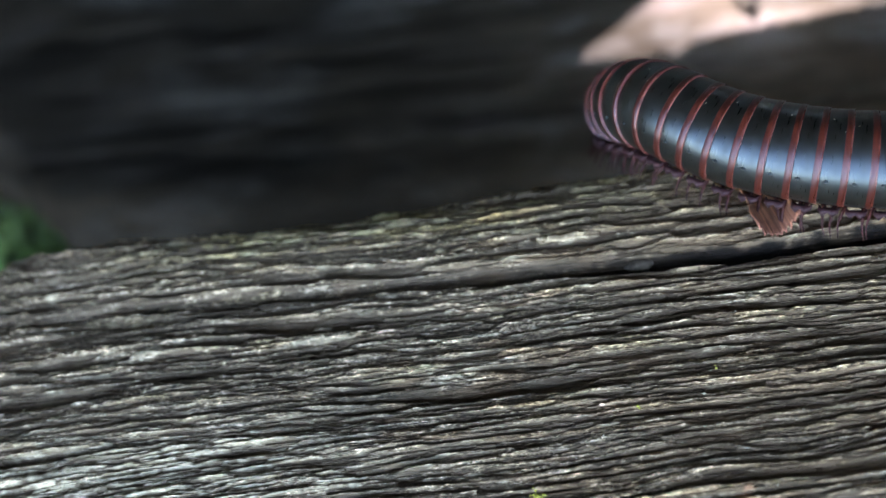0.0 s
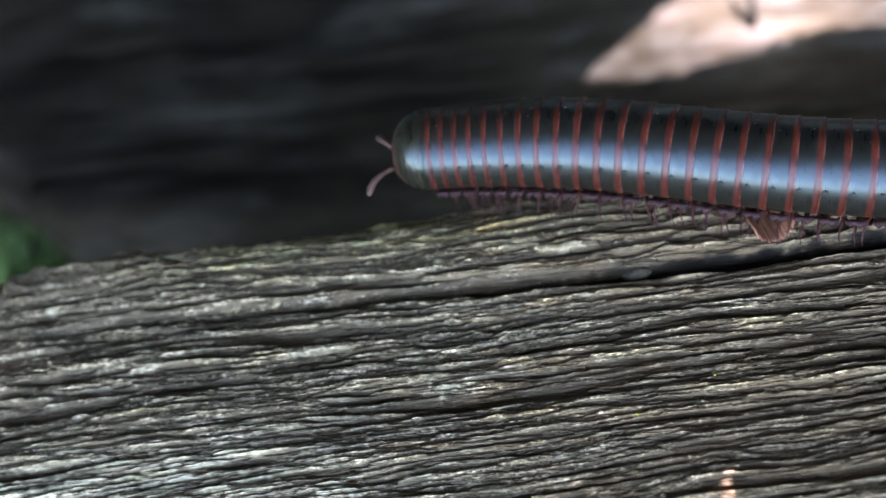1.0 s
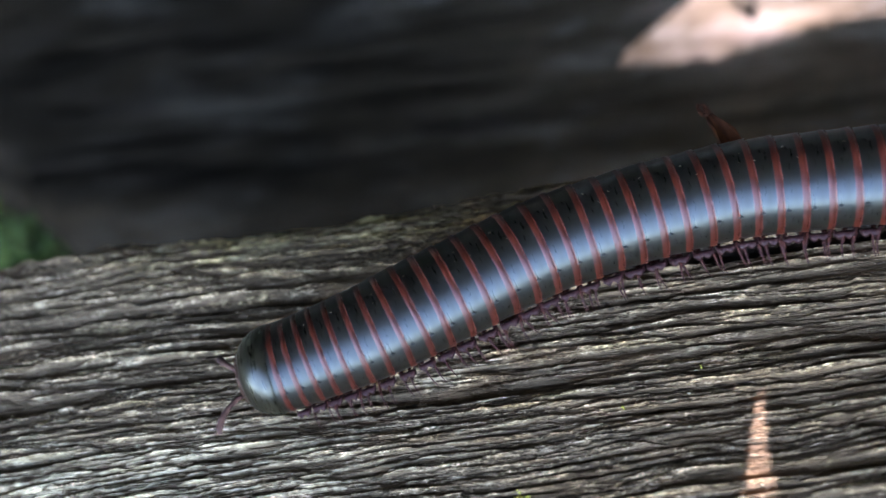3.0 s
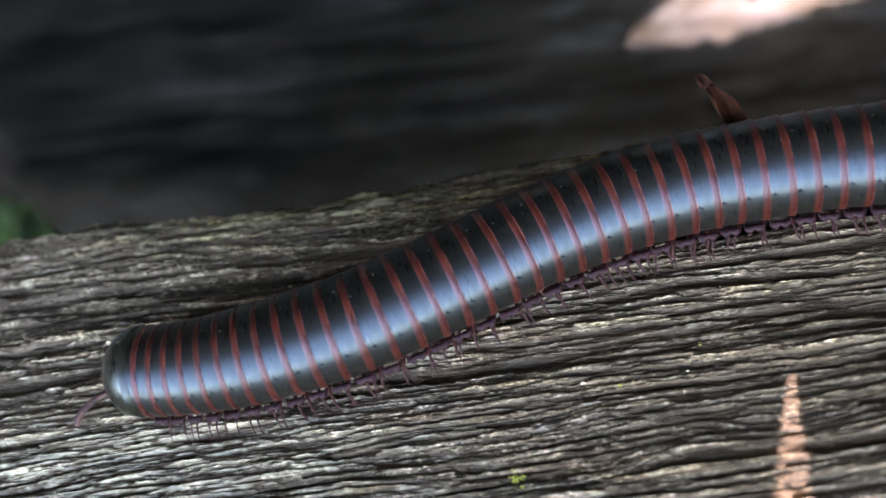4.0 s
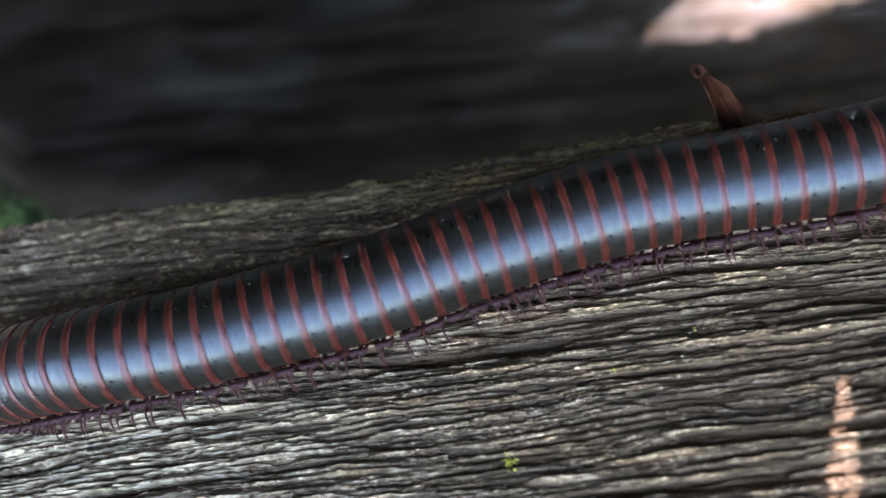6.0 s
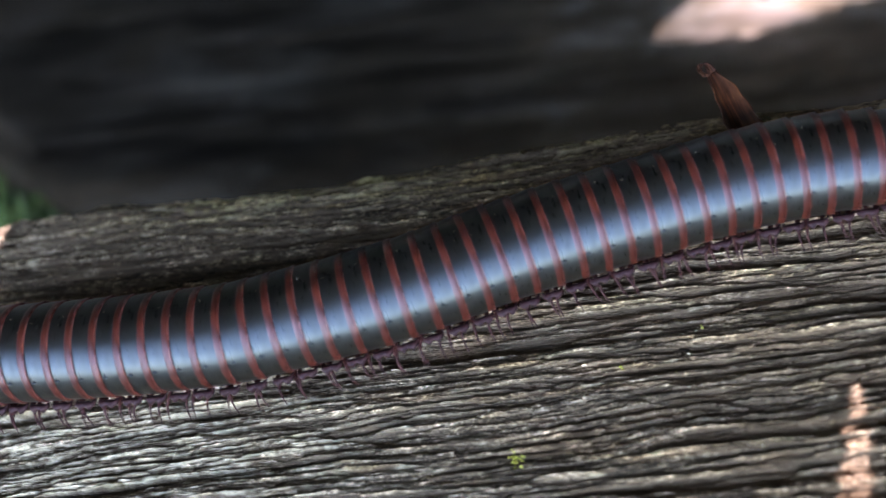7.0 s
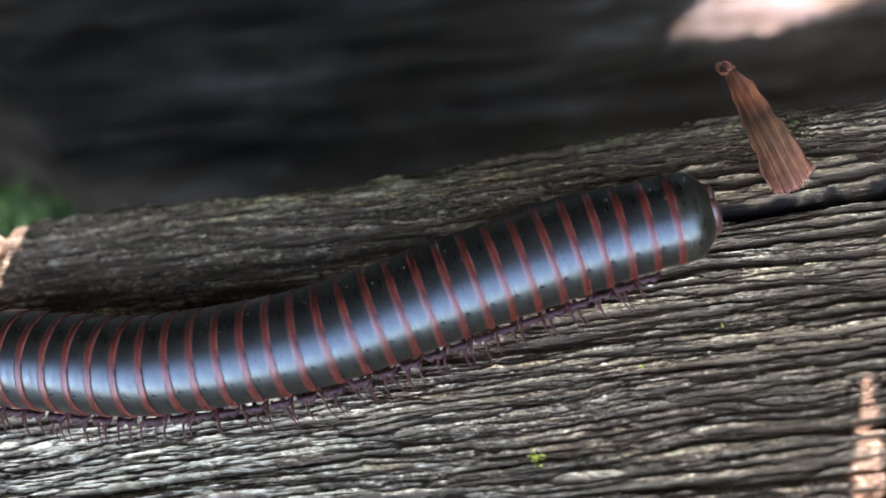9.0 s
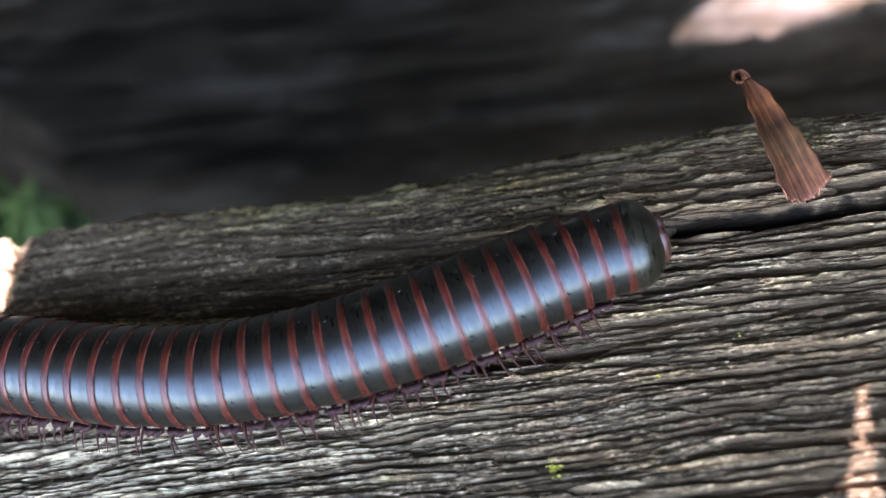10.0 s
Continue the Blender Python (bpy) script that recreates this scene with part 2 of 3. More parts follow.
    # sharp-crested ribs that wander, join and part
    slip = u + 11.0 * vnoise(q / 0.9, q * 0 + 5.1, 26) + 6.0 * vnoise(q / 0.31, q * 0 + 1.7, 27)
    phase = q / 0.98 + 2.1 * vnoise(u / 10, q / 2.6, 18) + 1.3 * vnoise(u / 3.6, q / 1.1, 20)
    rib = 1 - np.abs(2 * (phase - np.floor(phase)) - 1)
    strong = 0.15 + 1.0 * vnoise(u / 9, q / 1.6, 19)
    f1 = vnoise(slip / 7.5, q / 0.62, 33)
    f2 = vnoise(slip / 4.0, q / 0.34, 34)
    f3 = vnoise(slip / 2.0, q / 0.20, 14)
    crumb = 0.55 * vnoise(u / 0.9, q / 0.22, 15) + 0.45 * vnoise(u / 0.42, q / 0.26, 25)
    h = h + 0.30 * strong * rib + 0.75 * (f1 - 0.5) + 0.55 * (f2 - 0.5) + 0.34 * (f3 - 0.5) + 0.58 * (crumb - 0.5)
    # single fibres that end in torn steps, each a little higher or lower than the next
    lane = q / 0.52 + 1.1 * vnoise(u / 13, q / 1.4, 28)
    row = np.floor(lane).astype(int)
    pick = lattice(29)
    off = pick[row & 255, 7] * 40
    size = 4.0 + 9.0 * pick[row & 255, 31]
    run = (u + 60 + off + 0.5 * vnoise(u / 0.7, q / 0.12, 30)) / size
    seg = np.floor(run).astype(int)
    flake = pick[row & 255, seg & 255]
    shade = pick[(row + 101) & 255, seg & 255]
    crown = 1 - np.abs(2 * (lane - row) - 1) ** 6
    taper = smooth(0, 0.05, run - seg) * smooth(1.0, 0.75, run - seg)
    h = h + 0.80 * (flake - 0.42) * crown * (0.35 + 0.65 * taper) - 0.40 * (1 - crown)
    # lens-shaped cracks
    n1 = vnoise(slip / 17, q / 0.70, 12)
    crack = smooth(0.72, 0.79, n1 + 0.065 * smooth(-8, 10, u))
    n2 = vnoise(slip / 9, q / 0.36, 13)
    split = smooth(0.73, 0.80, n2 + 0.04 * smooth(-8, 10, u))
    h = h - 1.5 * crack - 0.7 * split
    wear_shade = smooth(0.26, 0.86, 0.22 * rib * (0.3 + strong) + 0.34 * f1 + 0.34 * f2 + 0.32 * f3 + 0.95 * (crumb - 0.5) - 0.04)
    # tone is higher towards the lower left, lower on the right
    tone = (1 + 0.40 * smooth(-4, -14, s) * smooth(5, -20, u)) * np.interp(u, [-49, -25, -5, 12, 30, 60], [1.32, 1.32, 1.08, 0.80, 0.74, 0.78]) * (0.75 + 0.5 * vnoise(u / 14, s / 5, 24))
    wear_shade = wear_shade * (0.62 + 0.70 * shade) * (0.55 + 0.62 * crown * taper)
    # cracks and splits get their shade as darker colour
    wear_shade = wear_shade * (1 - 0.95 * crack) * (1 - 0.85 * split) * np.clip(tone, 0, 1.1)
    wear_shade = np.clip(wear_shade, 0, 1)
    return 0.70 * h - 0.22, wear_shade


def relief(u, s):
    """Height over the flat of the face: fibres, cracks and the long crevice, in mm."""
    h = grain(u, s)[0]
    # the crevice: steep lower wall, rounded upper lip
    d = s - crevice_line(u) - 0.35 * (vnoise(u / 5, u * 0 + 3.3, 21) - 0.5)
    depth = np.interp(u, [-49, -38, -20, 0, 15, 30, 80], [0.4, 0.8, 1.2, 1.7, 2.4, 3.0, 3.2])
    rise = np.interp(u, [-49, 0, 20, 40, 80], [0.0, 0.2, 0.5, 0.8, 0.9])
    flat = np.interp(u, [-49, 0, 20, 27, 80], [0.1, 0.3, 0.7, 1.0, 1.1])
    lip = smooth(flat, flat + np.interp(u, [8, 24], [1.7, 0.8]), d)
    cut = smooth(-0.35, 0.0, d)
    shelf = -depth * cut * (1 - lip) + rise * lip
    calm = 1 - 0.75 * cut * (1 - smooth(1.3, 2.0, d))
    return h * calm + shelf


def build_log():
    u = np.concatenate([np.arange(END, 56, 0.25), np.arange(58, 160, 3.0)])
    s = np.concatenate([np.arange(-160, -24, 2.0), np.arange(-24, 21, 0.085), np.arange(21, 118, 2.0)])
    U, S = np.meshgrid(u, s, indexing="ij")
    H = relief(U, S)
    bend0 = ridge_line(U) - 3.0
    rad = 4.0
    th = np.clip((S - bend0) / rad, 0, 2.0)
    past = np.clip(S - bend0 - 2.0 * rad, 0, None)
    V = np.where(S < bend0, S, bend0 + rad * np.sin(th) + past * np.cos(2.0))
    W = np.where(S < bend0, 0.0, -rad * (1 - np.cos(th)) - past * np.sin(2.0))
    # front underside rolls in below
    low = np.clip((-27 - S) / 40.0, 0, 1.65)
    under = np.clip(-27 - 66.0 - S, 0, None)
    V = np.where(S < -27, -27 - 40.0 * np.sin(low) + 0.08 * under, V)
    W = np.where(S < -27, -40.0 * (1 - np.cos(low)) - under, W)
    nv, nw = np.sin(th) - np.sin(low), np.cos(np.maximum(th, low))
    V, W = V + H * nv, W + H * nw
    # the sawn end is worn round and ragged
    edge = smooth(0, 1, (U - END) / 3.0)
    ragged = 1.6 * (vnoise(S / 0.8, S * 0 + 7.7, 31) - 0.5) + 2.4 * (vnoise(S / 5.0, S * 0 + 2.2, 32) - 0.5)
    X = U + (1 - edge) * ragged
    W = W - 1.6 * (1 - edge) ** 2
    pts = np.stack([X, V, W], axis=-1) * MM
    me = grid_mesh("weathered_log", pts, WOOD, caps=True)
    uu, ss = U.ravel(), S.ravel()
    lich = np.zeros_like(uu)
    tex = 0.6 * vnoise(uu / 2.2, ss / 0.35, 41) + 0.4 * vnoise(uu / 0.6, ss / 0.2, 45)
    for cu, cv, ru, rv, k in ((-2.7, -12.8, 4.2, 0.9, 1.0), (-10.0, -13.8, 2.6, 0.7, 1.0), (-39.5, -9.6, 8.0, 1.2, 0.9),
                              (-24.0, -10.4, 12.0, 3.0, 0.8), (-33.0, -15.0, 12.0, 2.4, 0.7), (-30.0, 2.0, 10.0, 1.5, 0.4), (12.4, 9.9, 3.2, 0.8, 0.8), (12.0, -4.2, 4.2, 0.9, 0.6),
                              (-12.5, 1.2, 4.0, 0.9, 0.5), (12.0, 0.2, 3.0, 0.8, 0.6), (2.0, -3.4, 5.0, 1.2, 0.45)):
        r = ((uu - cu) / ru) ** 2 + ((ss - cv) / rv) ** 2
        lich = np.maximum(lich, 0.85 * k * smooth(0.9, 0.3, r + 3.2 * (tex - 0.42)))
    crest = ridge_line(uu)
    lich = np.maximum(lich, 0.7 * smooth(crest - 4.0, crest - 1.5, ss) * smooth(0.46, 0.72, tex) * smooth(-40, -20, uu))
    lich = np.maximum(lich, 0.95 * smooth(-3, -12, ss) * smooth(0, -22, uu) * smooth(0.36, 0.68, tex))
    lich = np.maximum(lich, 0.5 * smooth(0.80, 0.95, vnoise(uu / 2.5, ss / 0.3, 42)))
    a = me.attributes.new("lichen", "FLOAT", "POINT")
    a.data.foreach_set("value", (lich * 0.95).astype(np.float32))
    alg = smooth(9, 14, ss) * smooth(-45, -20, uu) * smooth(44, 16, uu) * (0.35 + 0.8 * vnoise(uu / 6, ss / 1.2, 43))
    alg = np.maximum(alg, 0.35 * smooth(0.72, 0.9, vnoise(uu / 6, ss / 1.0, 44)))
    b = me.attributes.new("algae", "FLOAT", "POINT")
    b.data.foreach_set("value", np.clip(alg, 0, 1).astype(np.float32))
    # wood turns warmer towards the right, broken up by noise
    warm = smooth(-5, 30, uu) * (0.35 + 0.5 * vnoise(uu / 9 + 20, ss / 1.5 + 20, 46)) + smooth(0.62, 0.85, vnoise(uu / 5 + 20, ss / 0.8 + 20, 47)) * smooth(-25, 5, uu)
    e = me.attributes.new("warm_tint", "FLOAT", "POINT")
    e.data.foreach_set("value", np.clip(warm, 0, 1).astype(np.float32))
    w = me.attributes.new("wear_shade", "FLOAT", "POINT")
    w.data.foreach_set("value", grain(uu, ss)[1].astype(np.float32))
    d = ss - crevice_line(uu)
    # mask for the painted crevice shade, strongest to the right
    wear_shade = smooth(-0.3, 0.1, d) * smooth(np.interp(uu, [-20, 10, 24], [0.9, 1.6, 1.9]), np.interp(uu, [-20, 10, 24], [0.3, 0.8, 1.4]), d + 0.8 * (tex - 0.5)) * np.interp(uu, [-49, -10, 8, 20, 30], [0.22, 0.34, 0.52, 0.78, 0.95])
    c = me.attributes.new("crevice_shade", "FLOAT", "POINT")
    c.data.foreach_set("value", np.clip(wear_shade, 0, 1).astype(np.float32))
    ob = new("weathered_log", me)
    ob.matrix_world = pose(0, 0, 0, TILT)
    return tagged(ob, "grey weathered log with deep cracks and a long crevice", "log")


log = build_log()


# ---------- ground and the dark beam behind ----------
def build_ground():
    n = 160
    k = np.linspace(-1, 1, n)
    g = np.sign(k) * (0.5 * np.abs(k) + 400 * np.abs(k) ** 9)
    X, Y = np.meshgrid(g, g, indexing="ij")
    Z = -0.102 + 0.010 * (vnoise(X * 30 + 50, Y * 30 + 50, 51) - 0.5) * (np.abs(X) < 1) * (np.abs(Y) < 1)
    ob = new("ground", grid_mesh("ground", np.stack([X, Y, Z], -1), SOIL))
    return tagged(ob, "dark soil with patches of short grass", "ground", kind="structure")


def build_beam():
    """A big dark timber that lies lower down behind the log."""
    x = np.concatenate([np.arange(-112, 130, 1.6), np.arange(130, 420, 6.0)])
    a = np.concatenate([np.linspace(-40, 0, 8)[:-1], np.linspace(0, 14, 14)[:-1], np.linspace(14, 90, 110)[:-1], np.linspace(90, 260, 40)])
    X, A = np.meshgrid(x, a, indexing="ij")
    rad = 9.0
    th = np.clip(A / rad, 0, 1.45)
    front = 63.0 + 26.0 * smooth(-67, -108, X) ** 1.3 + 3.0 * (vnoise(X / 20 + 40, X * 0 + 0.5, 64) - 0.5)
    Yp = np.where(A < 0, front, front + rad * (1 - np.cos(th)) + np.clip(A - 1.45 * rad, 0, None))
    top = -73.5 + 0.17 * (Yp - 66)
    rel = 1.2 * (vnoise(X / 30 + 9, Yp / 3.0 + 60, 61) - 0.5) + 2.2 * (vnoise(X / 22 + 9, Yp / 9 + 60, 62) - 0.5)
    rel = rel - 1.5 * smooth(0.66, 0.85, vnoise(X / 26 + 9, Yp / 2.2 + 60, 63))
    Zp = top - rad * (1 - np.sin(th)) + np.where(A < 0, A, 0) + rel * (A > -5)
    Yp = Yp - rel * (A < 6) * 0.4
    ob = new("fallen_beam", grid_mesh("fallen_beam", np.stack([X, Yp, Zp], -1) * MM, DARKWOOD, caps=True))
    return tagged(ob, "big dark timber lying behind the log", "beam")


build_ground()
beam = build_beam()


# ---------- unseen leaf sheets added to block the sun, with gaps for its patches ---
HIGH = 0.100


def to_blocker(p):
    p = Vector(p)
    return (p + SUN * ((HIGH - p.z) / SUN.z)).to_2d()


def log_place(u, v, w=0.0):
    return pose(0, 0, 0, TILT) @ Vector((u * MM, v * MM, w * MM))


def inside(poly, x, y):
    hit = np.zeros_like(x, bool)
    for i in range(len(poly)):
        (x0, y0), (x1, y1) = poly[i - 1], poly[i]
        cross = ((y0 > y) != (y1 > y)) & (x < (x1 - x0) * (y - y0) / (y1 - y0 + 1e-12) + x0)
        hit ^= cross
    return hit


def build_sun_blockers():
    # gaps shaped so that the sun patches fit the camera's view
    gaps = [
        [Vector(p) * MM for p in ((28.6, 86.2, -70.0), (34.4, 89.6, -69.3), (41.0, 94.4, -68.4), (51.0, 102.0, -66.8), (92.0, 102.0, -66.8), (92.0, 89.5, -69.4), (65.1, 88.2, -69.6), (53.7, 86.2, -70.0), (39.4, 85.0, -70.3))],
        [log_place(35.0, -11.0), log_place(35.4, -11.0), log_place(34.8, -14.5), log_place(34.4, -20), log_place(34.0, -34), log_place(30.4, -34), log_place(32.1, -20), log_place(33.8, -14.5)],
        [log_place(-48.6, 18.0, -3), log_place(-50.8, 7.0, -3), log_place(-60, 7.0, -3), log_place(-66, 19.0, -3)],
    ]
    gaps = [[to_blocker(p) for p in g] for g in gaps]
    inner = []
    for g, fine in zip(gaps, (0.0006, 0.00008, 0.0006)):
        gx, gy = np.meshgrid(np.arange(min(p.x for p in g), max(p.x for p in g), fine), np.arange(min(p.y for p in g), max(p.y for p in g), max(fine, 0.00025)))
        gx, gy = gx.ravel(), gy.ravel()
        ins = inside([(p.x, p.y) for p in g], gx, gy)
        inner.append(np.stack([gx[ins], gy[ins]], -1))
    rs = np.random.RandomState(5)
    leaf = np.array([(-1, 0), (-0.45, 0.42), (0.25, 0.46), (1, 0), (0.25, -0.46), (-0.45, -0.42)])
    blocker_mesh, slit_mesh = ([], []), ([], [])
    slit_box = [(min(p[i] for p in gaps[1]), max(p[i] for p in gaps[1])) for i in (0, 1)]

    def scatter(x, y, size, z0, jitter, reach, target):
        verts, faces = target
        n = len(x)
        ang = rs.rand(n) * 6.283
        size = size * (0.8 + 0.4 * rs.rand(n))
        c, s = np.cos(ang), np.sin(ang)
        px = x[:, None] + size[:, None] * (leaf[:, 0] * c[:, None] - leaf[:, 1] * s[:, None])
        py = y[:, None] + size[:, None] * (leaf[:, 0] * s[:, None] + leaf[:, 1] * c[:, None])
        bad = np.zeros(n, bool)
        near = np.concatenate(inner)
        for i in range(0, n, 4000):
            gap = np.hypot(x[i:i + 4000, None] - near[:, 0], y[i:i + 4000, None] - near[:, 1]).min(axis=1)
            bad[i:i + 4000] |= gap < size[i:i + 4000] * reach
        for g in gaps:
            poly = [(p.x, p.y) for p in g]
            for k in range(6):
                bad |= inside(poly, px[:, k], py[:, k]) | inside(poly, (px[:, k] + x) / 2, (py[:, k] + y) / 2)
            bad |= inside(poly, x, y)
        if target is blocker_mesh:       # leaves room for the separate slit sheet
            bad |= (np.abs(x - sum(slit_box[0]) / 2) < 0.011) & (y > slit_box[1][0] - 0.010) & (y < slit_box[1][1] + 0.010)
        z = z0 + jitter * (rs.rand(n)[:, None] - 0.5) + 0.06 * size[:, None] * (rs.rand(n, 6) - 0.5)
        for k in np.nonzero(~bad)[0]:
            b = len(verts)
            verts.extend(zip(px[k].tolist(), py[k].tolist(), z[k].tolist()))
            faces.append(tuple(range(b, b + 6)))

    for layer in range(5):
        X, Y = np.meshgrid(np.arange(-0.26, 0.36, 0.0055), np.arange(0.010, 0.36, 0.0055))
        X, Y = X.ravel() + 0.003 * rs.randn(X.size), Y.ravel() + 0.003 * rs.randn(Y.size)
        scatter(X, Y, 0.0085, HIGH + 0.0004 * layer, 0.0004, 1.0, blocker_mesh)
    for g, target in zip(gaps, (blocker_mesh, slit_mesh, blocker_mesh)):
        lo = [min(p[i] for p in g) - 0.024 for i in (0, 1)]
        hi = [max(p[i] for p in g) + 0.024 for i in (0, 1)]
        for layer in range(4):
            X, Y = np.meshgrid(np.arange(lo[0], hi[0], 0.0011), np.arange(lo[1], hi[1], 0.0011))
            X, Y = X.ravel() + 0.0004 * rs.randn(X.size), Y.ravel() + 0.0004 * rs.randn(Y.size)
            scatter(X, Y, 0.0014, HIGH - 0.0005, 0.001, 0.75, target)
    g = gaps[1]
    for layer in range(4):
        X, Y = np.meshgrid(np.arange(min(p.x for p in g) - 0.003, max(p.x for p in g) + 0.003, 0.00032), np.arange(min(p.y for p in g) - 0.003, max(p.y for p in g) + 0.003, 0.00032))
        X, Y = X.ravel() + 0.0001 * rs.randn(X.size), Y.ravel() + 0.0001 * rs.randn(Y.size)
        scatter(X, Y, 0.00042, HIGH - 0.001, 0.0004, 0.4, slit_mesh)
    out = [part("sun_blocker_leaves", blocker_mesh, LEAF), part("slit_blocker_leaves", slit_mesh, LEAF)]
    tagged(out[0], "unseen leaf sheet added overhead to block the sun, with gaps for its patches", "foliage", kind="stuff")
    tagged(out[1], "unseen leaf sheet added overhead, its slit shaped for the sun streak", "foliage", kind="stuff")
    return out


def build_surround():
    """Unseen dome of leaves added to block sky light, open on the side of the viewer."""
    rs = np.random.RandomState(9)
    n = 9000
    az = rs.rand(n) * 2 * math.pi
    el = np.arcsin(rs.rand(n) * 1.08 - 0.08)
    d = np.stack([np.cos(el) * np.sin(az), np.cos(el) * np.cos(az), np.sin(el)], -1)
    # opening tuned to the highlight on the body and the shade behind it
    front = np.abs(az - math.pi - radians(8))
    ragged = radians(10) * (rs.rand(n) - 0.5)
    opening = (front < radians(64) + ragged) & (el > radians(0) + ragged) & (el < radians(47) + radians(10) * (front < radians(32)) + ragged)
    sunny = d @ np.array(SUN) > math.cos(radians(19))
    keep = ~(opening | sunny)
    d = d[keep] * (0.60 + 0.25 * rs.rand(keep.sum()))[:, None]
    verts, faces = [], []
    for p in d:
        inward = -Vector(p).normalized()
        t = inward.cross(Vector((rs.randn(), rs.randn(), rs.randn()))).normalized()
        b = inward.cross(t)
        t = (t + inward * 0.5 * rs.randn()).normalized()
        size = 0.026 + 0.02 * rs.rand()
        base = len(verts)
        for x, y in ((-1, 0), (-0.4, 0.5), (0.3, 0.5), (1, 0), (0.3, -0.5), (-0.4, -0.5)):
            verts.append(tuple(Vector(p) + (t * x + b * y) * size))
        faces.append(tuple(range(base, base + 6)))
    ob = part("sky_blocker_leaves", (verts, faces), LEAF)
    return tagged(ob, "unseen dome of dark green leaves added to block the sky", "foliage", kind="stuff")


build_surround()
sun_blocker, slit_blocker = build_sun_blockers()


# ---------- the millipede ----------
RINGS = 54
R0 = 4.75                        # body radius, mm
PITCH = 2.345


def revolve(profile, seg=44, flat=0.93):
    """Rings of (x, r) round the x axis, a little flattened below."""
    rows = []
    for x, r in profile:
        a = np.arange(seg) * (2 * math.pi / seg)
        y, z = r * np.cos(a), r * np.sin(a)
        z = np.where(z < -0.55 * r, -0.55 * r + (z + 0.55 * r) * (flat - 0.25), z)
        rows.append(np.stack([np.full(seg, x), y, z], -1))
    return np.array(rows) * MM


def tube(points, radii, sides=7):
    """Tapered limb through the places given."""
    pts = [Vector(p) for p in points]
    rows = []
    for i, p in enumerate(pts):
        d = (pts[min(i + 1, len(pts) - 1)] - pts[max(i - 1, 0)]).normalized()
        side = d.cross(Vector((0.3, 0.2, 1.0))).normalized()
        up = d.cross(side)
        rows.append([tuple((p + (side * math.cos(k) + up * math.sin(k)) * radii[i]) * MM) for k in np.arange(sides) * (6.2832 / sides)])
    return np.array(rows)


def ring_meshes():
    p, r = PITCH, R0
    body = grid_mesh("ring", revolve([(0.95 * p, 0.90 * r), (0.80 * p, 0.945 * r), (0.62 * p, 0.968 * r), (0.48 * p, 0.977 * r), (0.30 * p, 0.986 * r), (0.1 * p, 0.991 * r),
                                      (-0.1 * p, 0.995 * r), (-0.3 * p, 1.0 * r), (-0.42 * p, 0.99 * r), (-0.46 * p, 0.9 * r)]), SHELL, wrap=True)
    band = grid_mesh("band", revolve([(-0.22 * p, 0.985 * r), (-0.24 * p, 0.9985 * r), (-0.31 * p, 1.006 * r), (-0.41 * p, 1.011 * r), (-0.475 * p, 1.006 * r),
                                      (-0.505 * p, 0.985 * r), (-0.49 * p, 0.93 * r)]), BAND, wrap=True)
    pts = [(0, 0, 0), (0, 1.3, -0.15), (0.12, 2.2, -0.70), (0.14, 2.8, -1.4), (0.05, 3.05, -1.9), (-0.08, 3.25, -2.3), (-0.16, 3.4, -2.65)]
    leg = grid_mesh("leg", tube(pts, [0.28, 0.26, 0.17, 0.11, 0.08, 0.055, 0.02]), LEGM, wrap=True)
    pts = [(0, 0, 0), (0, -1.0, -0.10), (0.15, -2.1, 0.05), (0.1, -3.0, -0.10), (-0.05, -3.6, -0.45), (-0.1, -3.9, -0.8)]
    leg_far = grid_mesh("leg", tube(pts, [0.38, 0.38, 0.26, 0.14, 0.09, 0.03]), LEGM, wrap=True)
    pore = grid_mesh("pore", np.array([[(0.00026 * math.cos(k), h, 0.00016 * math.sin(k)) for k in np.arange(8) * 0.785] for h in (0.0, 0.00012)]) + np.array([0.0007, 0.985 * R0 * MM * 0.986, 0.985 * R0 * MM * 0.165]), SHELL, wrap=True, caps=True)
    margin = grid_mesh("margin", revolve([(-0.485 * p, 1.008 * r), (-0.495 * p, 1.012 * r), (-0.515 * p, 1.016 * r), (-0.53 * p, 1.008 * r), (-0.53 * p, 0.97 * r)]), MARGIN, wrap=True)
    # dark lumps stand for leg bases and for the shade beneath the body
    bases = []
    for side in (1, -1):
        pts = [(0.95, side * 3.2, -3.45), (0.85, side * 3.6, -3.65), (0.55, side * 3.75, -3.75), (0.1, side * 3.6, -3.65), (-0.3, side * 3.75, -3.75), (-0.75, side * 3.6, -3.65), (-0.95, side * 3.2, -3.45)]
        bases.append(grid_mesh("leg_base_shade", tube(pts, [0.05, 0.26, 0.46, 0.24, 0.46, 0.26, 0.05], 8), FLESH_SHADE, wrap=True))
    return body, band, leg, leg_far, pore, margin, bases


def dust_mesh(seed):
    """A few pale grains that stick to the back of a ring."""
    rs = random.Random(seed + 40)
    verts, faces = [], []
    for _ in range(3):
        a, x, g = radians(rs.gauss(80, 18)), rs.uniform(-0.8, 1.0), rs.uniform(0.045, 0.085)
        c = Vector((x, R0 * 0.985 * math.cos(a), R0 * 0.985 * math.sin(a)))
        b = len(verts)
        for d in ((1, 0, 0), (0, 1, 0), (-1, 0, 0), (0, -1, 0), (0, 0, 1), (0, 0, -1)):
            verts.append(tuple((c + Vector(d) * g * rs.uniform(0.6, 1.2)) * MM))
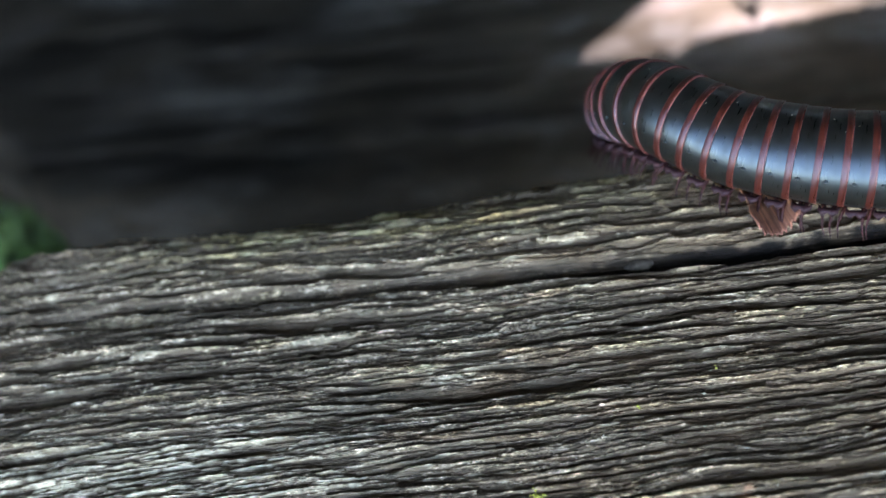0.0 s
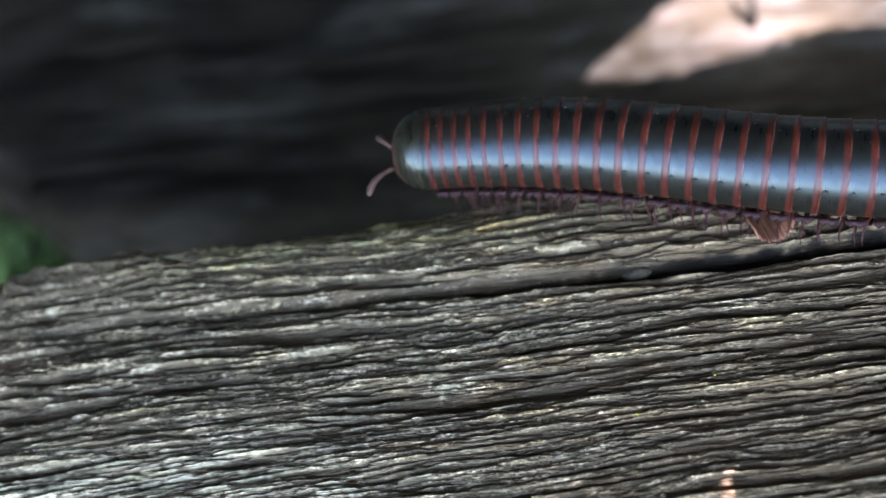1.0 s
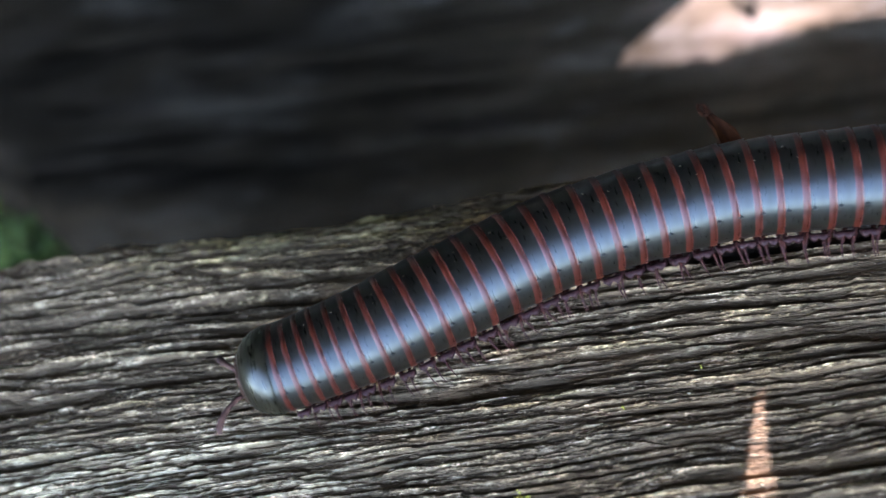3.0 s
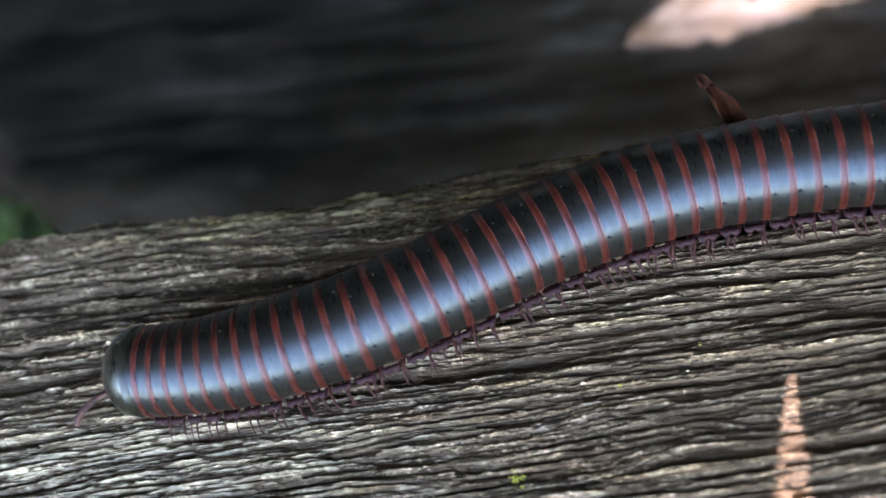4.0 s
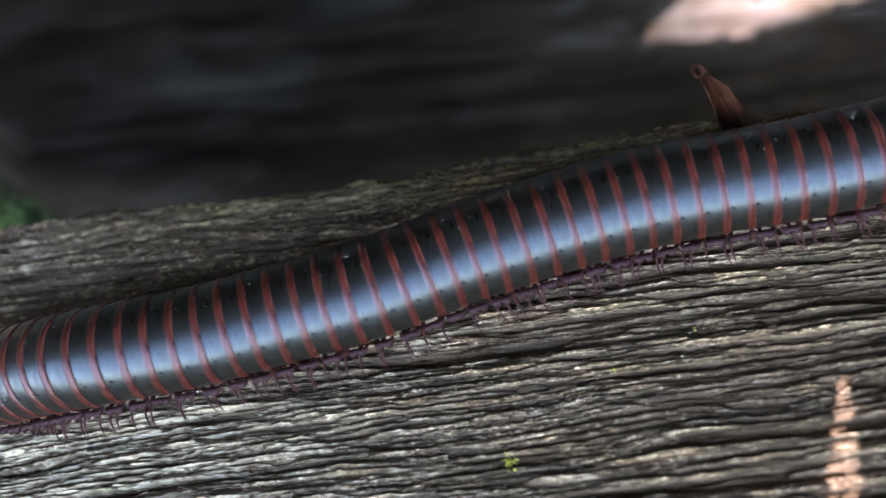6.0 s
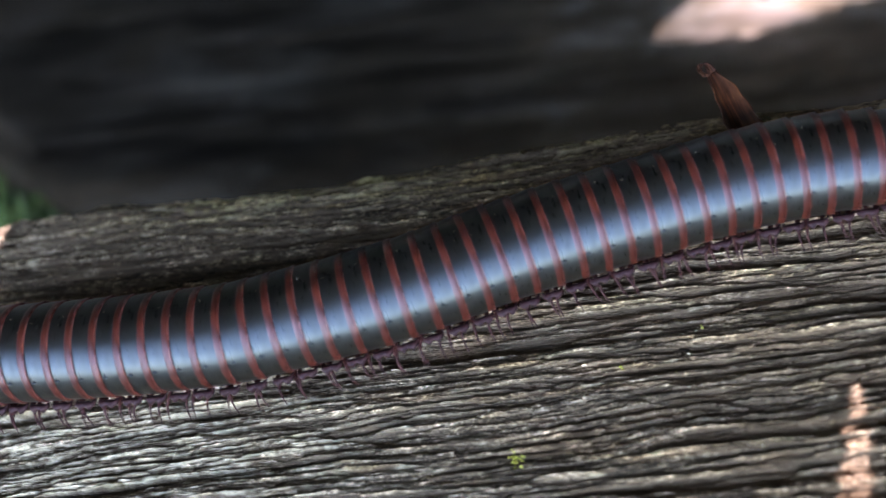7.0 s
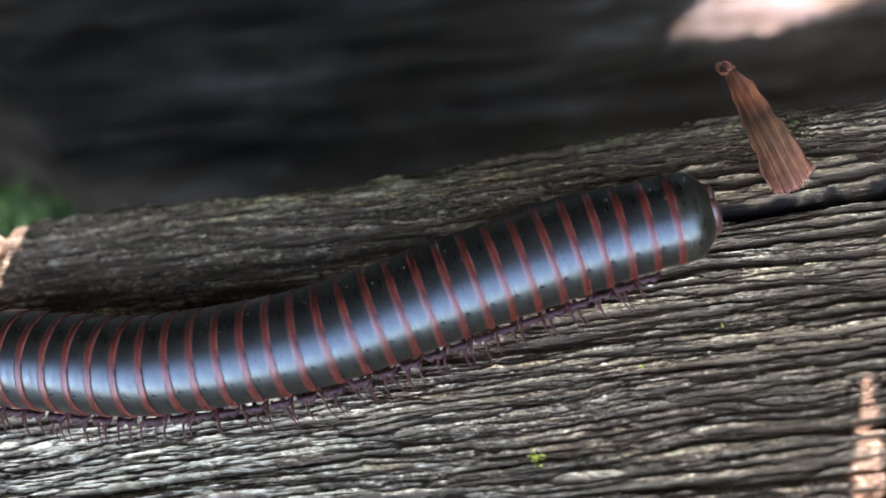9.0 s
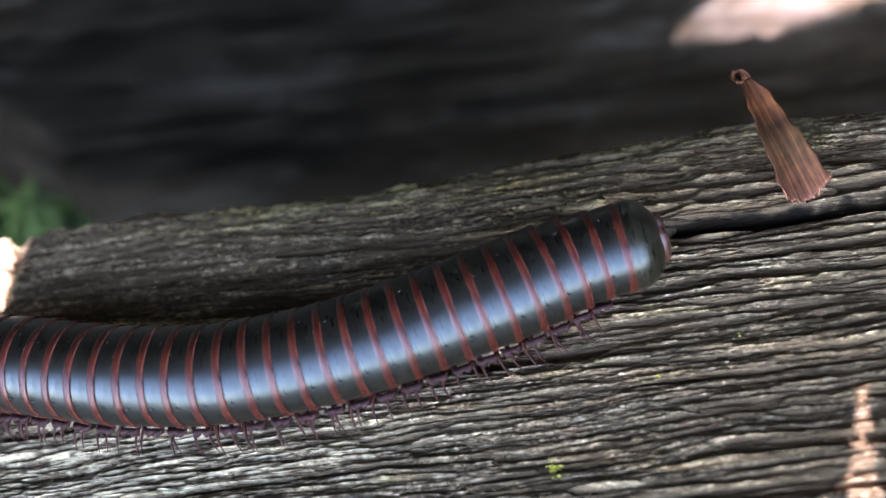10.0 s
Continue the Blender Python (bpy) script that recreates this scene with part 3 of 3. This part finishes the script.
        faces += [(b + i, b + (i + 1) % 4, b + 4) for i in range(4)] + [(b + (i + 1) % 4, b + i, b + 5) for i in range(4)]
    me = bpy.data.meshes.new("dust")
    me.from_pydata(verts, [], faces)
    me.materials.append(DUST)
    return me


def ring_scale(k):
    """The body narrows to the head and at the tail."""
    front = 0.90 + 0.10 * smooth(0, 9, np.array(float(k)))
    back = 1.0 - 0.12 * smooth(RINGS - 5, RINGS - 1, np.array(float(k)))
    return float(front * back)


def ring_arc():
    """Distance of each ring's middle from the front of the head, mm."""
    out, at = [], 3.4
    for k in range(RINGS):
        step = PITCH * (0.56 + 0.44 * min(1.0, k / 11.0))
        out.append(at)
        at += step
    return out


ARC = ring_arc()
TAIL = ARC[-1]


def build_millipede():
    base = tagged(new("millipede"), "glossy black millipede with red-brown bands crawling on a log", "millipede")
    base.matrix_world = pose(0, 0, 0, TILT)
    body, band, leg, leg_far, pore, margin, bases = ring_meshes()
    rings, legs = [], []
    dust = [dust_mesh(i) for i in range(4)]
    for k in range(RINGS):
        ob = new("ring", body)
        ob.parent = base
        step = 0.56 + 0.44 * min(1.0, k / 11.0)
        sc = ring_scale(k)
        ob.scale = (max(step, 0.72), sc, sc)
        for name, me in (("band", band), ("margin", margin), ("pore", pore)):
            c = new(name, me)
            c.parent = ob
        if k % 2 or k % 3 == 0:
            c = new("dust", dust[k % 4])
            c.parent = ob
        if 1 <= k < RINGS - 1:
            for me in bases:
                c = new("leg_base_shade", me)
                c.parent = ob
        if 2 <= k < RINGS - 2:
            for j, x in enumerate((0.65, -0.65)):
                for me, side in ((leg, 1), (leg_far, -1)):
                    c = new("leg", me)
                    c.parent = ob
                    c.location = (x * MM, side * 1.1 * MM, -3.75 * MM)
                    legs.append((c, k, j, side))
        rings.append(ob)
    # head end: collar plate, face and feelers
    r = R0 * 0.915
    collar = part("collar", bmesh.new(), SHELL, base)
    collar.data = grid_mesh("collar", revolve([(3.05, 0.26 * r), (2.9, 0.40 * r), (2.6, 0.55 * r), (2.1, 0.70 * r), (1.4, 0.83 * r), (0.5, 0.925 * r), (-0.5, 0.98 * r), (-1.4, 1.0 * r), (-1.6, 0.9 * r)]), COLLAR, wrap=True)
    rim = new("band", grid_mesh("band", revolve([(2.50, 0.575 * r), (2.66, 0.562 * r), (2.98, 0.42 * r), (3.12, 0.29 * r), (2.9, 0.22 * r)]), BROWN, wrap=True))
    rim.parent = collar
    collar.scale = (0.80, 1, 1)
    head = new("head", grid_mesh("head", revolve([(2.9, 0.05), (2.8, 0.9), (2.3, 1.9), (1.4, 2.7), (0.2, 3.1), (-1.2, 3.2), (-2.0, 2.6)]), BROWN, wrap=True, caps=True))
    head.parent = base
    head.scale = (0.85, 0.85, 0.85)
    head["label"] = "reddish brown rounded head"
    for side in (1, -1):
        pts = [(1.6, side * 1.3, 1.2), (2.4, side * 2.1, 2.1), (3.2, side * 3.1, 2.6), (4.0, side * 4.1, 2.8), (4.6, side * 5.1, 2.7), (4.9, side * 5.8, 2.4)]
        f = new("feeler", grid_mesh("feeler", tube(pts, [0.24, 0.30, 0.30, 0.38, 0.44, 0.26]), FEELER, wrap=True, caps=True))
        f.parent = head
        e = new("eye", grid_mesh("eye", revolve([(0.3, 0.05), (0.2, 0.35), (-0.1, 0.45)], 12) + np.array([1.4, side * 2.3, 1.2]) * MM, SHELL, wrap=True, caps=True))
        e.parent = head
    # tail end
    r = R0 * 0.88
    tail = new("tail", grid_mesh("tail", revolve([(2.6, 0.92 * r), (1.2, 0.98 * r), (-0.2, 0.995 * r), (-1.4, 0.955 * r), (-2.4, 0.86 * r), (-3.2, 0.74 * r), (-3.8, 0.62 * r), (-4.15, 0.52 * r), (-4.2, 0.46 * r), (-3.8, 0.42 * r)]), COLLAR, wrap=True))
    tail.parent = base
    tail.scale = (0.62, 1, 1)
    for side in (1, -1):
        lobe = revolve([(-3.5, 0.30 * r), (-4.1, 0.36 * r), (-4.6, 0.34 * r), (-5.0, 0.27 * r), (-5.25, 0.15 * r), (-5.3, 0.01)], 20)
        lobe = lobe * np.array([1.0, 0.75, 1.5]) + np.array([0.0, side * 0.24 * r * MM, 0.0])
        valve = new("anal_valve", grid_mesh("anal_valve", lobe, BROWN, wrap=True))
        valve.parent = tail
        valve["label"] = "reddish brown end valve"
    return base, rings, legs, collar, head, tail


millipede, rings, legs, collar, head, tail = build_millipede()

# ---------- the way of the millipede ----------
TRACKS = []
FAR_RIGHT = [(60.0, 8.5, 5.6), (110.0, 8.0, 5.6), (200.0, 8.0, 5.6)]
ROUND_END = [(-56.0, -3.0, -95.0), (-56.0, -3.0, -30.0), (-56.0, -3.0, -3.0), (-55.2, -3.3, 1.8), (-52.2, -3.6, 4.8), (-47.5, -3.8, 5.6)]


def track(t, lead, places, front=(), back=FAR_RIGHT):
    """The body's middle line at t, head first, in mm on the log's face; lead: the head's distance along it from the first of places."""
    pts = [tuple(p) for p in front] + [(p[0], p[1], p[2] if len(p) > 2 else 5.6) for p in places] + [tuple(p) for p in back]
    pts = np.array(pts, float)
    d = np.concatenate([[0], np.cumsum(np.linalg.norm(np.diff(pts, axis=0), axis=1))])
    TRACKS.append((t, d + (-d[len(front)] - lead), pts))


track(0.0, 0, [(24, 31.5, -8), (21.8, 29.4, -4.5), (20.8, 26.6, -0.5), (21.6, 24.0, 3.2), (23.6, 21.4, 5.4), (26.4, 18.8), (30.6, 15.5), (35.7, 13.2), (40.7, 11.6), (43.7, 10.9)])
track(0.46, 0, [(9.5, 27.5, -4), (11.0, 24.5, 0.2), (13.4, 21.8, 3.6), (17.0, 19.9, 5.3), (22.3, 18.3), (27.6, 16.4), (32.7, 14.2), (37.6, 12.1), (43.1, 10.7)])
track(0.7, 0, [(2.4, 19.9), (5.4, 19.7), (11.2, 19.3), (16.9, 18.6), (22.4, 17.3), (30.3, 14.3), (35.3, 12.6), (40.3, 11.1), (43.3, 10.3)])
track(1.0, 0, [(-3.1, 20.9), (0.4, 20.7), (5.8, 20.3), (11.6, 19.6), (17.3, 18.4), (25.5, 15.9), (33.3, 13.3), (41.0, 11.2), (44.0, 10.5)])
track(1.3, 0, [(-3.2, 8.1), (-0.4, 9.6), (3.9, 11.7), (8.9, 13.3), (14.7, 14.4), (20.3, 14.5), (28.5, 13.4), (36.3, 11.8), (44.5, 10.4)])
track(1.6, 0, [(-4.3, 4.7), (-1.7, 5.7), (1.5, 7.0), (4.6, 8.2), (10.4, 10.3), (15.5, 12.0), (23.1, 12.4), (31.1, 11.4), (44.5, 9.4)])
track(2.0, 0, [(-6.4, -0.2), (-3.7, 0.7), (-0.6, 2.6), (4.2, 5.3), (9.9, 8.5), (15.1, 10.1), (23.1, 10.9), (30.5, 10.9), (44.1, 10.1)])
track(3.4, 0, [(-21.1, -6.5), (-18.5, -6.6), (-15.8, -6.2), (-8.0, -4.5), (0.1, -1.1), (8.1, 3.5), (16.4, 6.4), (26.8, 8.8), (36.5, 8.7), (44.7, 8.5)])
track(4.2, 2.6, [(-33.3, -4.2, 4.4), (-30.6, -4.5), (-23.0, -5.5), (-14.1, -4.9), (-5.8, -3.4), (2.4, -0.5), (10.2, 3.1), (18.3, 5.9), (25.9, 7.6), (35.7, 8.2), (43.4, 7.8)])
track(5.5, -12.0, [(-39.4, -4.2), (-33.5, -5.0), (-22.3, -5.5), (-12.8, -4.3), (-4.5, -1.9), (3.3, 0.1), (11.4, 3.5), (21.4, 6.0), (28.8, 7.0), (36.5, 7.2), (44.4, 6.9)], ROUND_END)
BACK = [(60.0, 4.4, 5.6), (120.0, 4.0, 5.6)]
track(7.5, -40.3, [(-40.5, -4.7), (-34.5, -5.6), (-23.0, -6.6), (-13.5, -5.7), (-5.5, -4.0), (2.5, -1.0), (10.5, 1.5), (18.5, 3.7), (26.4, 5.1), (35.4, 5.5), (43.1, 4.8)], ROUND_END, BACK)
track(8.0, -45.2, [(-41.5, -3.9), (-35.5, -5.0), (-24.0, -6.1), (-14.4, -5.7), (-6.4, -4.8), (1.6, -2.8), (9.5, -0.7), (17.4, 1.3), (25.3, 3.3), (34.2, 4.0), (39.0, 4.2)], ROUND_END, BACK)
track(9.0, -56.1, [(-42.6, -4.1), (-36.4, -5.5), (-27.6, -7.1), (-18.0, -6.9), (-10.7, -6.1), (-2.8, -3.9), (4.8, -1.7), (13.8, 0.7), (21.9, 2.0), (26.9, 2.5)], ROUND_END, BACK)
track(9.5, -59.0, [(-43.2, -3.8), (-37.0, -5.3), (-28.2, -6.9), (-19.8, -7.3), (-11.7, -6.6), (-3.8, -4.9), (4.1, -2.6), (12.0, -0.5), (18.6, 0.8), (23.3, 2.2)], ROUND_END, BACK)
track(10.0, -60.2, [(-44.5, -3.3), (-32.3, -6.3), (-22.4, -7.5), (-14.2, -7.0), (-7.6, -5.9), (-1.0, -4.1), (6.9, -1.7), (10.9, -0.1), (16.2, 1.0), (20.7, 1.6)], ROUND_END, BACK)


def on_track(tr, s):
    t, d, pts = tr
    total = np.zeros(3)
    for o in (-2.4, -1.2, 0.0, 1.2, 2.4):       # rounds the corners of the line
        total += [np.interp(s + o, d, pts[:, i]) for i in range(3)]
    return total / 5


def body_place(t, s):
    k = 0
    while k < len(TRACKS) - 2 and TRACKS[k + 1][0] < t:
        k += 1
    a, b = TRACKS[k], TRACKS[k + 1]
    f = min(1.0, max(0.0, (t - a[0]) / (b[0] - a[0])))
    return on_track(a, s) * (1 - f) + on_track(b, s) * f


LEAN = Vector((0, math.sin(radians(14)), math.cos(radians(14))))


def body_pose(t, s, reach=1.2):
    p = Vector(body_place(t, s))
    ahead = Vector(body_place(t, s - reach)) - Vector(body_place(t, s + reach))
    x = ahead.normalized()
    y = LEAN.cross(x).normalized()
    z = x.cross(y)
    m = Matrix((x, y, z)).transposed().to_4x4()
    return Matrix.Translation(p * MM) @ m


# ---------- dry bract standing in the crevice ----------
def build_bract():
    n, w = 54, 21
    rows = []
    for i in range(n):
        k = i / (n - 1)
        # from the base on the log to the curled tip
        q = min(1.0, k / 0.86)
        mid = Vector((33.8 - 4.3 * q + 0.5 * q * q, 7.0 + 13.3 * q, 0.9 + 3.0 * q + 0.35 * math.sin(q * 3.1)))
        if k > 0.86:
            a = (k - 0.86) / 0.14 * 5.0
            mid = mid + Vector((-0.55 * (1 - math.cos(a)), 0.75 * math.sin(a), 0.25 * math.sin(a) + 0.08 * a))
        half = float(np.interp(k, [0, 0.08, 0.35, 0.55, 0.72, 0.84, 0.9, 1.0], [2.15, 2.05, 1.6, 1.3, 0.88, 0.42, 0.26, 0.24]))
        row = []
        for j in range(w):
            o = j / (w - 1) * 2 - 1
            lift = 1.0 * half * o * o + 0.11 * math.cos(j * math.pi) * (1 - k) + 0.18 * math.sin(k * 17 + o * 3) * abs(o)
            frill = 0.12 * math.sin(k * 37 + 2 * o) * (abs(o) > 0.9)
            torn = max(0.0, 1 - k / 0.12) * (0.9 * noise.noise(Vector((j * 0.9, 2.0, 0.0))) - 0.15 * (j % 2))
            row.append(tuple((mid + Vector(((half + frill) * o, 0.30 * half * o + torn, lift))) * MM))
        rows.append(row)
    ob = new("dry_bract")
    ob.matrix_world = pose(0, 0, 0, TILT) @ pose(33.8 * MM, 7.0 * MM, 0.4 * MM)
    rows = np.array(rows) - np.array([33.8, 7.0, 0.4]) * MM
    for name, piece in (("blade", rows[:46]), ("curled_tip", rows[45:])):
        p = new(name, grid_mesh(name, piece, BRACT))
        p.parent = ob
        so = p.modifiers.new("thickness", "SOLIDIFY")
        so.thickness = 0.00012
    return tagged(ob, "dry brown leaf bract with a curled tip", "dead leaf")


bract = build_bract()


# ---------- moss and grass ----------
def face_height(u, v):
    return float(relief(np.array([float(u)]), np.array([float(v)]))[0])


def build_moss(u, v, count, spread, size):
    rs = random.Random(int(u * 10 + v * 7))
    bm = bmesh.new()
    for _ in range(count):
        x, y = u + rs.gauss(0, spread * 0.55), v + rs.gauss(0, spread)
        r = size * rs.uniform(0.6, 1.2)
        m = Matrix.Translation(Vector((x, y, face_height(x, y) + r * 0.4)) * MM) @ Euler((rs.random() * 6, rs.random() * 6, 0)).to_matrix().to_4x4() @ Matrix.Diagonal((r * MM, r * MM * rs.uniform(0.5, 1), r * MM, 1))
        bmesh.ops.create_icosphere(bm, subdivisions=1, radius=1.0, matrix=m)
    ob = part("moss_tuft", bm, MOSS)
    ob.matrix_world = pose(0, 0, 0, TILT)
    return tagged(ob, "tiny yellow-green moss tuft on grey wood", "moss", "moss on the log")


for u, v, c, sp, si in ((8.0, -17.2, 36, 0.55, 0.17), (25.6, -6.1, 3, 0.12, 0.14), (18.0, -9.4, 4, 0.15, 0.15), (22.8, -10.1, 3, 0.12, 0.14)):
    build_moss(u, v, c, sp, si)


def build_splinter(u, v, length, width, turn):
    """A torn pale flake that still clings to the wood."""
    rs = random.Random(int(u * 13 + v * 31))
    n, w = 18, 6
    rows = []
    for i in range(n):
        k = i / (n - 1)
        half = width * (math.sin(math.pi * min(1, k * 1.05 + 0.04)) ** 0.5) * (0.75 + 0.35 * rs.random())
        rows.append([((k - 0.5) * length + rs.uniform(-0.35, 0.35) * (abs(k - 0.5) > 0.3), o * half + 0.15 * math.sin(k * 9), 0.10 + 0.22 * (1 - o * o) + 0.16 * rs.random()) for o in np.linspace(-1, 1, w)])
    ob = new("splinter", grid_mesh("splinter", np.array(rows) * MM, SPLINTER))
    so = ob.modifiers.new("thickness", "SOLIDIFY")
    so.thickness, so.offset = 0.0003, -1
    ob.matrix_world = pose(0, 0, 0, TILT) @ pose(u * MM, v * MM, (face_height(u, v) + 0.05) * MM, 0, 0, turn)
    return tagged(ob, "pale torn splinter on the grey log", "splinter")


build_splinter(12.6, 9.8, 4.4, 0.24, 3)


def build_knot():
    """A lump of broken wood lodged in the crevice."""
    bm = bmesh.new()
    bmesh.ops.create_icosphere(bm, subdivisions=3, radius=1.0)
    for vert in bm.verts:
        k = 1 + 0.22 * (noise.noise(vert.co * 2.3) + 0.6 * noise.noise(vert.co * 6.0))
        vert.co = Vector((vert.co.x * 1.4, vert.co.y * 0.7, vert.co.z * 0.8)) * k * MM
    ob = part("knot", bm, KNOTM)
    ob.matrix_world = pose(0, 0, 0, TILT) @ pose(20.0 * MM, 6.5 * MM, -1.1 * MM, 20, 0, 8)
    return tagged(ob, "lump of dark broken wood lodged in the crevice", "wood lump")


build_knot()


def build_stub():
    """A tongue of paler wood added at the log's end to catch the sun patch."""
    u = np.linspace(-60, -50.2, 26)
    v = np.linspace(6.0, 16.0, 36)
    U, V = np.meshgrid(u, v, indexing="ij")
    W = -3.2 - 0.25 * np.clip(-50 - U, 0, None) + 0.9 * (vnoise(U / 5 + 30, V / 0.8 + 30, 71) - 0.5) - 0.05 * (V - 13) ** 2
    top = np.stack([U, V, W], -1)
    ob = new("sun_catch_stub", grid_mesh("sun_catch_stub", top * MM, SPLINTER))
    so = ob.modifiers.new("thickness", "SOLIDIFY")
    so.thickness, so.offset = 0.0035, -1
    ob.matrix_world = pose(0, 0, 0, TILT)
    return tagged(ob, "tongue of pale wood added at the log's end to catch the sun", "wood stub")


build_stub()


def build_twig():
    pts = [(49.0, 88.0, -71.0), (49.3, 90.5, -68.0), (49.2, 93.5, -65.2), (49.8, 97.0, -62.6), (50.6, 100.0, -60.8)]
    ob = new("twig", grid_mesh("twig", tube(pts, [0.75, 0.7, 0.6, 0.5, 0.3], 9), TWIGM, wrap=True, caps=True))
    return tagged(ob, "short dark twig standing on the timber", "twig")


build_twig()


def build_lichen(u, v, spread_u, spread_v, count):
    """A low crust of olive lichen: many small lobes that lie on the wood."""
    rs = random.Random(12)
    bm = bmesh.new()
    for _ in range(count):
        x, y = u + rs.gauss(0, spread_u), v + rs.gauss(0, spread_v)
        r = rs.uniform(0.12, 0.34)
        top = ridge_line(np.array(x)) - 3.0
        drop = 4.0 * (1 - math.cos(min(2.0, max(0.0, (y - top) / 4.0))))
        m = Matrix.Translation(Vector((x, y, face_height(x, y) - drop + 0.1)) * MM) @ Euler((rs.uniform(-0.5, 0.5), rs.uniform(-0.5, 0.5), rs.random() * 6)).to_matrix().to_4x4() @ Matrix.Diagonal((r * MM * 1.5, r * MM, r * MM * 0.45, 1))
        bmesh.ops.create_icosphere(bm, subdivisions=1, radius=1.0, matrix=m)
    ob = part("lichen_crust", bm, SCRAP)
    ob.matrix_world = pose(0, 0, 0, TILT)
    return tagged(ob, "olive crust of lichen on the edge of the log", "lichen")


build_lichen(34.6, 14.6, 1.5, 0.9, 110)


def build_crumbs():
    """Grains of sand, lichen and frass caught between the fibres."""
    rs = np.random.RandomState(77)
    n = 300
    u, v = rs.uniform(-48, 50, n), rs.uniform(-22, 14, n)
    h = relief(u, v)
    verts, faces = [], []
    for i in range(n):
        g = 0.04 + 0.10 * rs.rand() ** 3
        b = len(verts)
        for d in ((1, 0, 0), (0, 1, 0), (-1, 0, 0), (0, -1, 0), (0, 0, 1), (0, 0, -1)):
            k = g * (0.6 + 0.8 * rs.rand())
            verts.append(((u[i] + d[0] * k * 1.6) * MM, (v[i] + d[1] * k) * MM, (h[i] + 0.04 + d[2] * k) * MM))
        faces += [(b + j, b + (j + 1) % 4, b + 4) for j in range(4)] + [(b + (j + 1) % 4, b + j, b + 5) for j in range(4)]
    ob = part("wood_crumbs", (verts, faces), PALE)
    ob.matrix_world = pose(0, 0, 0, TILT)
    return tagged(ob, "pale crumbs caught between the wood fibres", "crumbs", kind="stuff")


build_crumbs()


def build_grass():
    rs = random.Random(8)
    verts, faces = [], []
    for _ in range(330):
        x, y = rs.uniform(-0.15, -0.077), rs.uniform(0.045, 0.105)
        h, a = rs.uniform(0.010, 0.026), rs.random() * 6.28
        bend, wd = rs.uniform(0.2, 0.9), rs.uniform(0.0010, 0.0022)
        base = len(verts)
        for k in range(5):
            q = k / 4
            o = h * bend * q * q
            cx, cy, cz = x + math.cos(a) * o, y + math.sin(a) * o, -0.103 + h * q * (1 - 0.25 * q)
            ww = wd * (1 - q * 0.95)
            verts += [(cx - math.sin(a) * ww, cy + math.cos(a) * ww, cz), (cx + math.sin(a) * ww, cy - math.cos(a) * ww, cz)]
        faces += [(base + 2 * k, base + 2 * k + 1, base + 2 * k + 3, base + 2 * k + 2) for k in range(4)]
    return tagged(part("grass", (verts, faces), GRASS), "green grass beyond the end of the timber", "grass", kind="stuff")


build_grass()


# ---------- what moves ----------
def motions():
    times = [i * 0.2 for i in range(51)]
    for ob, s in zip(rings, ARC):
        walk(ob, [(t, body_pose(t, s)) for t in times])
    walk(collar, [(t, body_pose(t, 2.3)) for t in times])
    walk(head, [(t, body_pose(t, 1.9) @ pose(0, 0, -0.0014, 0, 26, 0)) for t in times])
    walk(tail, [(t, body_pose(t, TAIL + 1.9)) for t in times])
    for c, k, j, side in legs:
        at = Vector((0.65 * MM * (1 - 2 * j), side * 1.1 * MM, -3.75 * MM))
        rows = []
        for i in range(51):
            ph = 6.2832 * (i * 0.2 / 0.9 + k * 0.085 + j * 0.04) + 0.9 * math.sin(k * 7.3 + j * 2.9 + side)
            rows.append((i * 0.2, Matrix.Translation(at) @ pose(0, 0, 0, side * 9 * max(0.0, math.cos(ph)), 0, side * (20 * math.sin(ph) + 8 * math.sin(k * 5.1 + j * 3.7)))))
        walk(c, rows)
    # added leaf sheets are shifted so the sun patches fit the camera's view
    blocker_shift = [(0.0, -11.0, 0.4), (0.4, -11.0, -0.4), (1.0, -10.0, -1.2), (1.3, -8.8, -0.1), (1.6, -7.8, -0.4), (2.0, -8.3, -0.2), (3.4, -2.3, -0.9), (4.2, -2.2, -0.9), (5.5, -0.2, -0.9), (7.5, 0.4, -0.9), (9.0, 0.0, -0.9), (10.0, -1.2, -0.8)]
    walk(sun_blocker, [(t, pose(x * MM, y * MM, 0)) for t, x, y in blocker_shift])
    slit_shift = [(0.0, -9.5, -8.0), (0.4, -9.0, -4.0), (0.8, -10.5, -4.2), (1.2, -10.5, -6.2), (1.5, -6.9, 2.6), (2.0, -8.0, 2.9), (3.5, -2.8, 1.0), (4.5, -1.6, 0.8), (5.5, 1.4, -0.8), (7.0, 2.4, -2.2), (8.4, 0.9, -1.6), (9.0, 1.7, -1.6), (9.6, 0.8, -1.5), (10.0, -0.2, -1.4)]
    walk(slit_blocker, [(t, pose(x * MM, y * MM, 0)) for t, x, y in slit_shift])
    stand = pose(0, 0, 0, TILT) @ pose(33.8 * MM, 7.0 * MM, 0.4 * MM)
    spine = Vector((-3.8, 13.3, 3.0)).normalized()
    lean = ((0.0, -14, 0), (1.6, -14, 0), (2.0, -13, 20), (3.3, 2, 26), (4.5, 2, 24), (5.5, 1, 18), (7.0, 0, 8), (8.2, 0, 0), (10.0, 0, 0))
    walk(bract, [(t, stand @ pose(0, 0, 0, a) @ Matrix.Rotation(radians(b), 4, spine)) for t, a, b in lean])


motions()
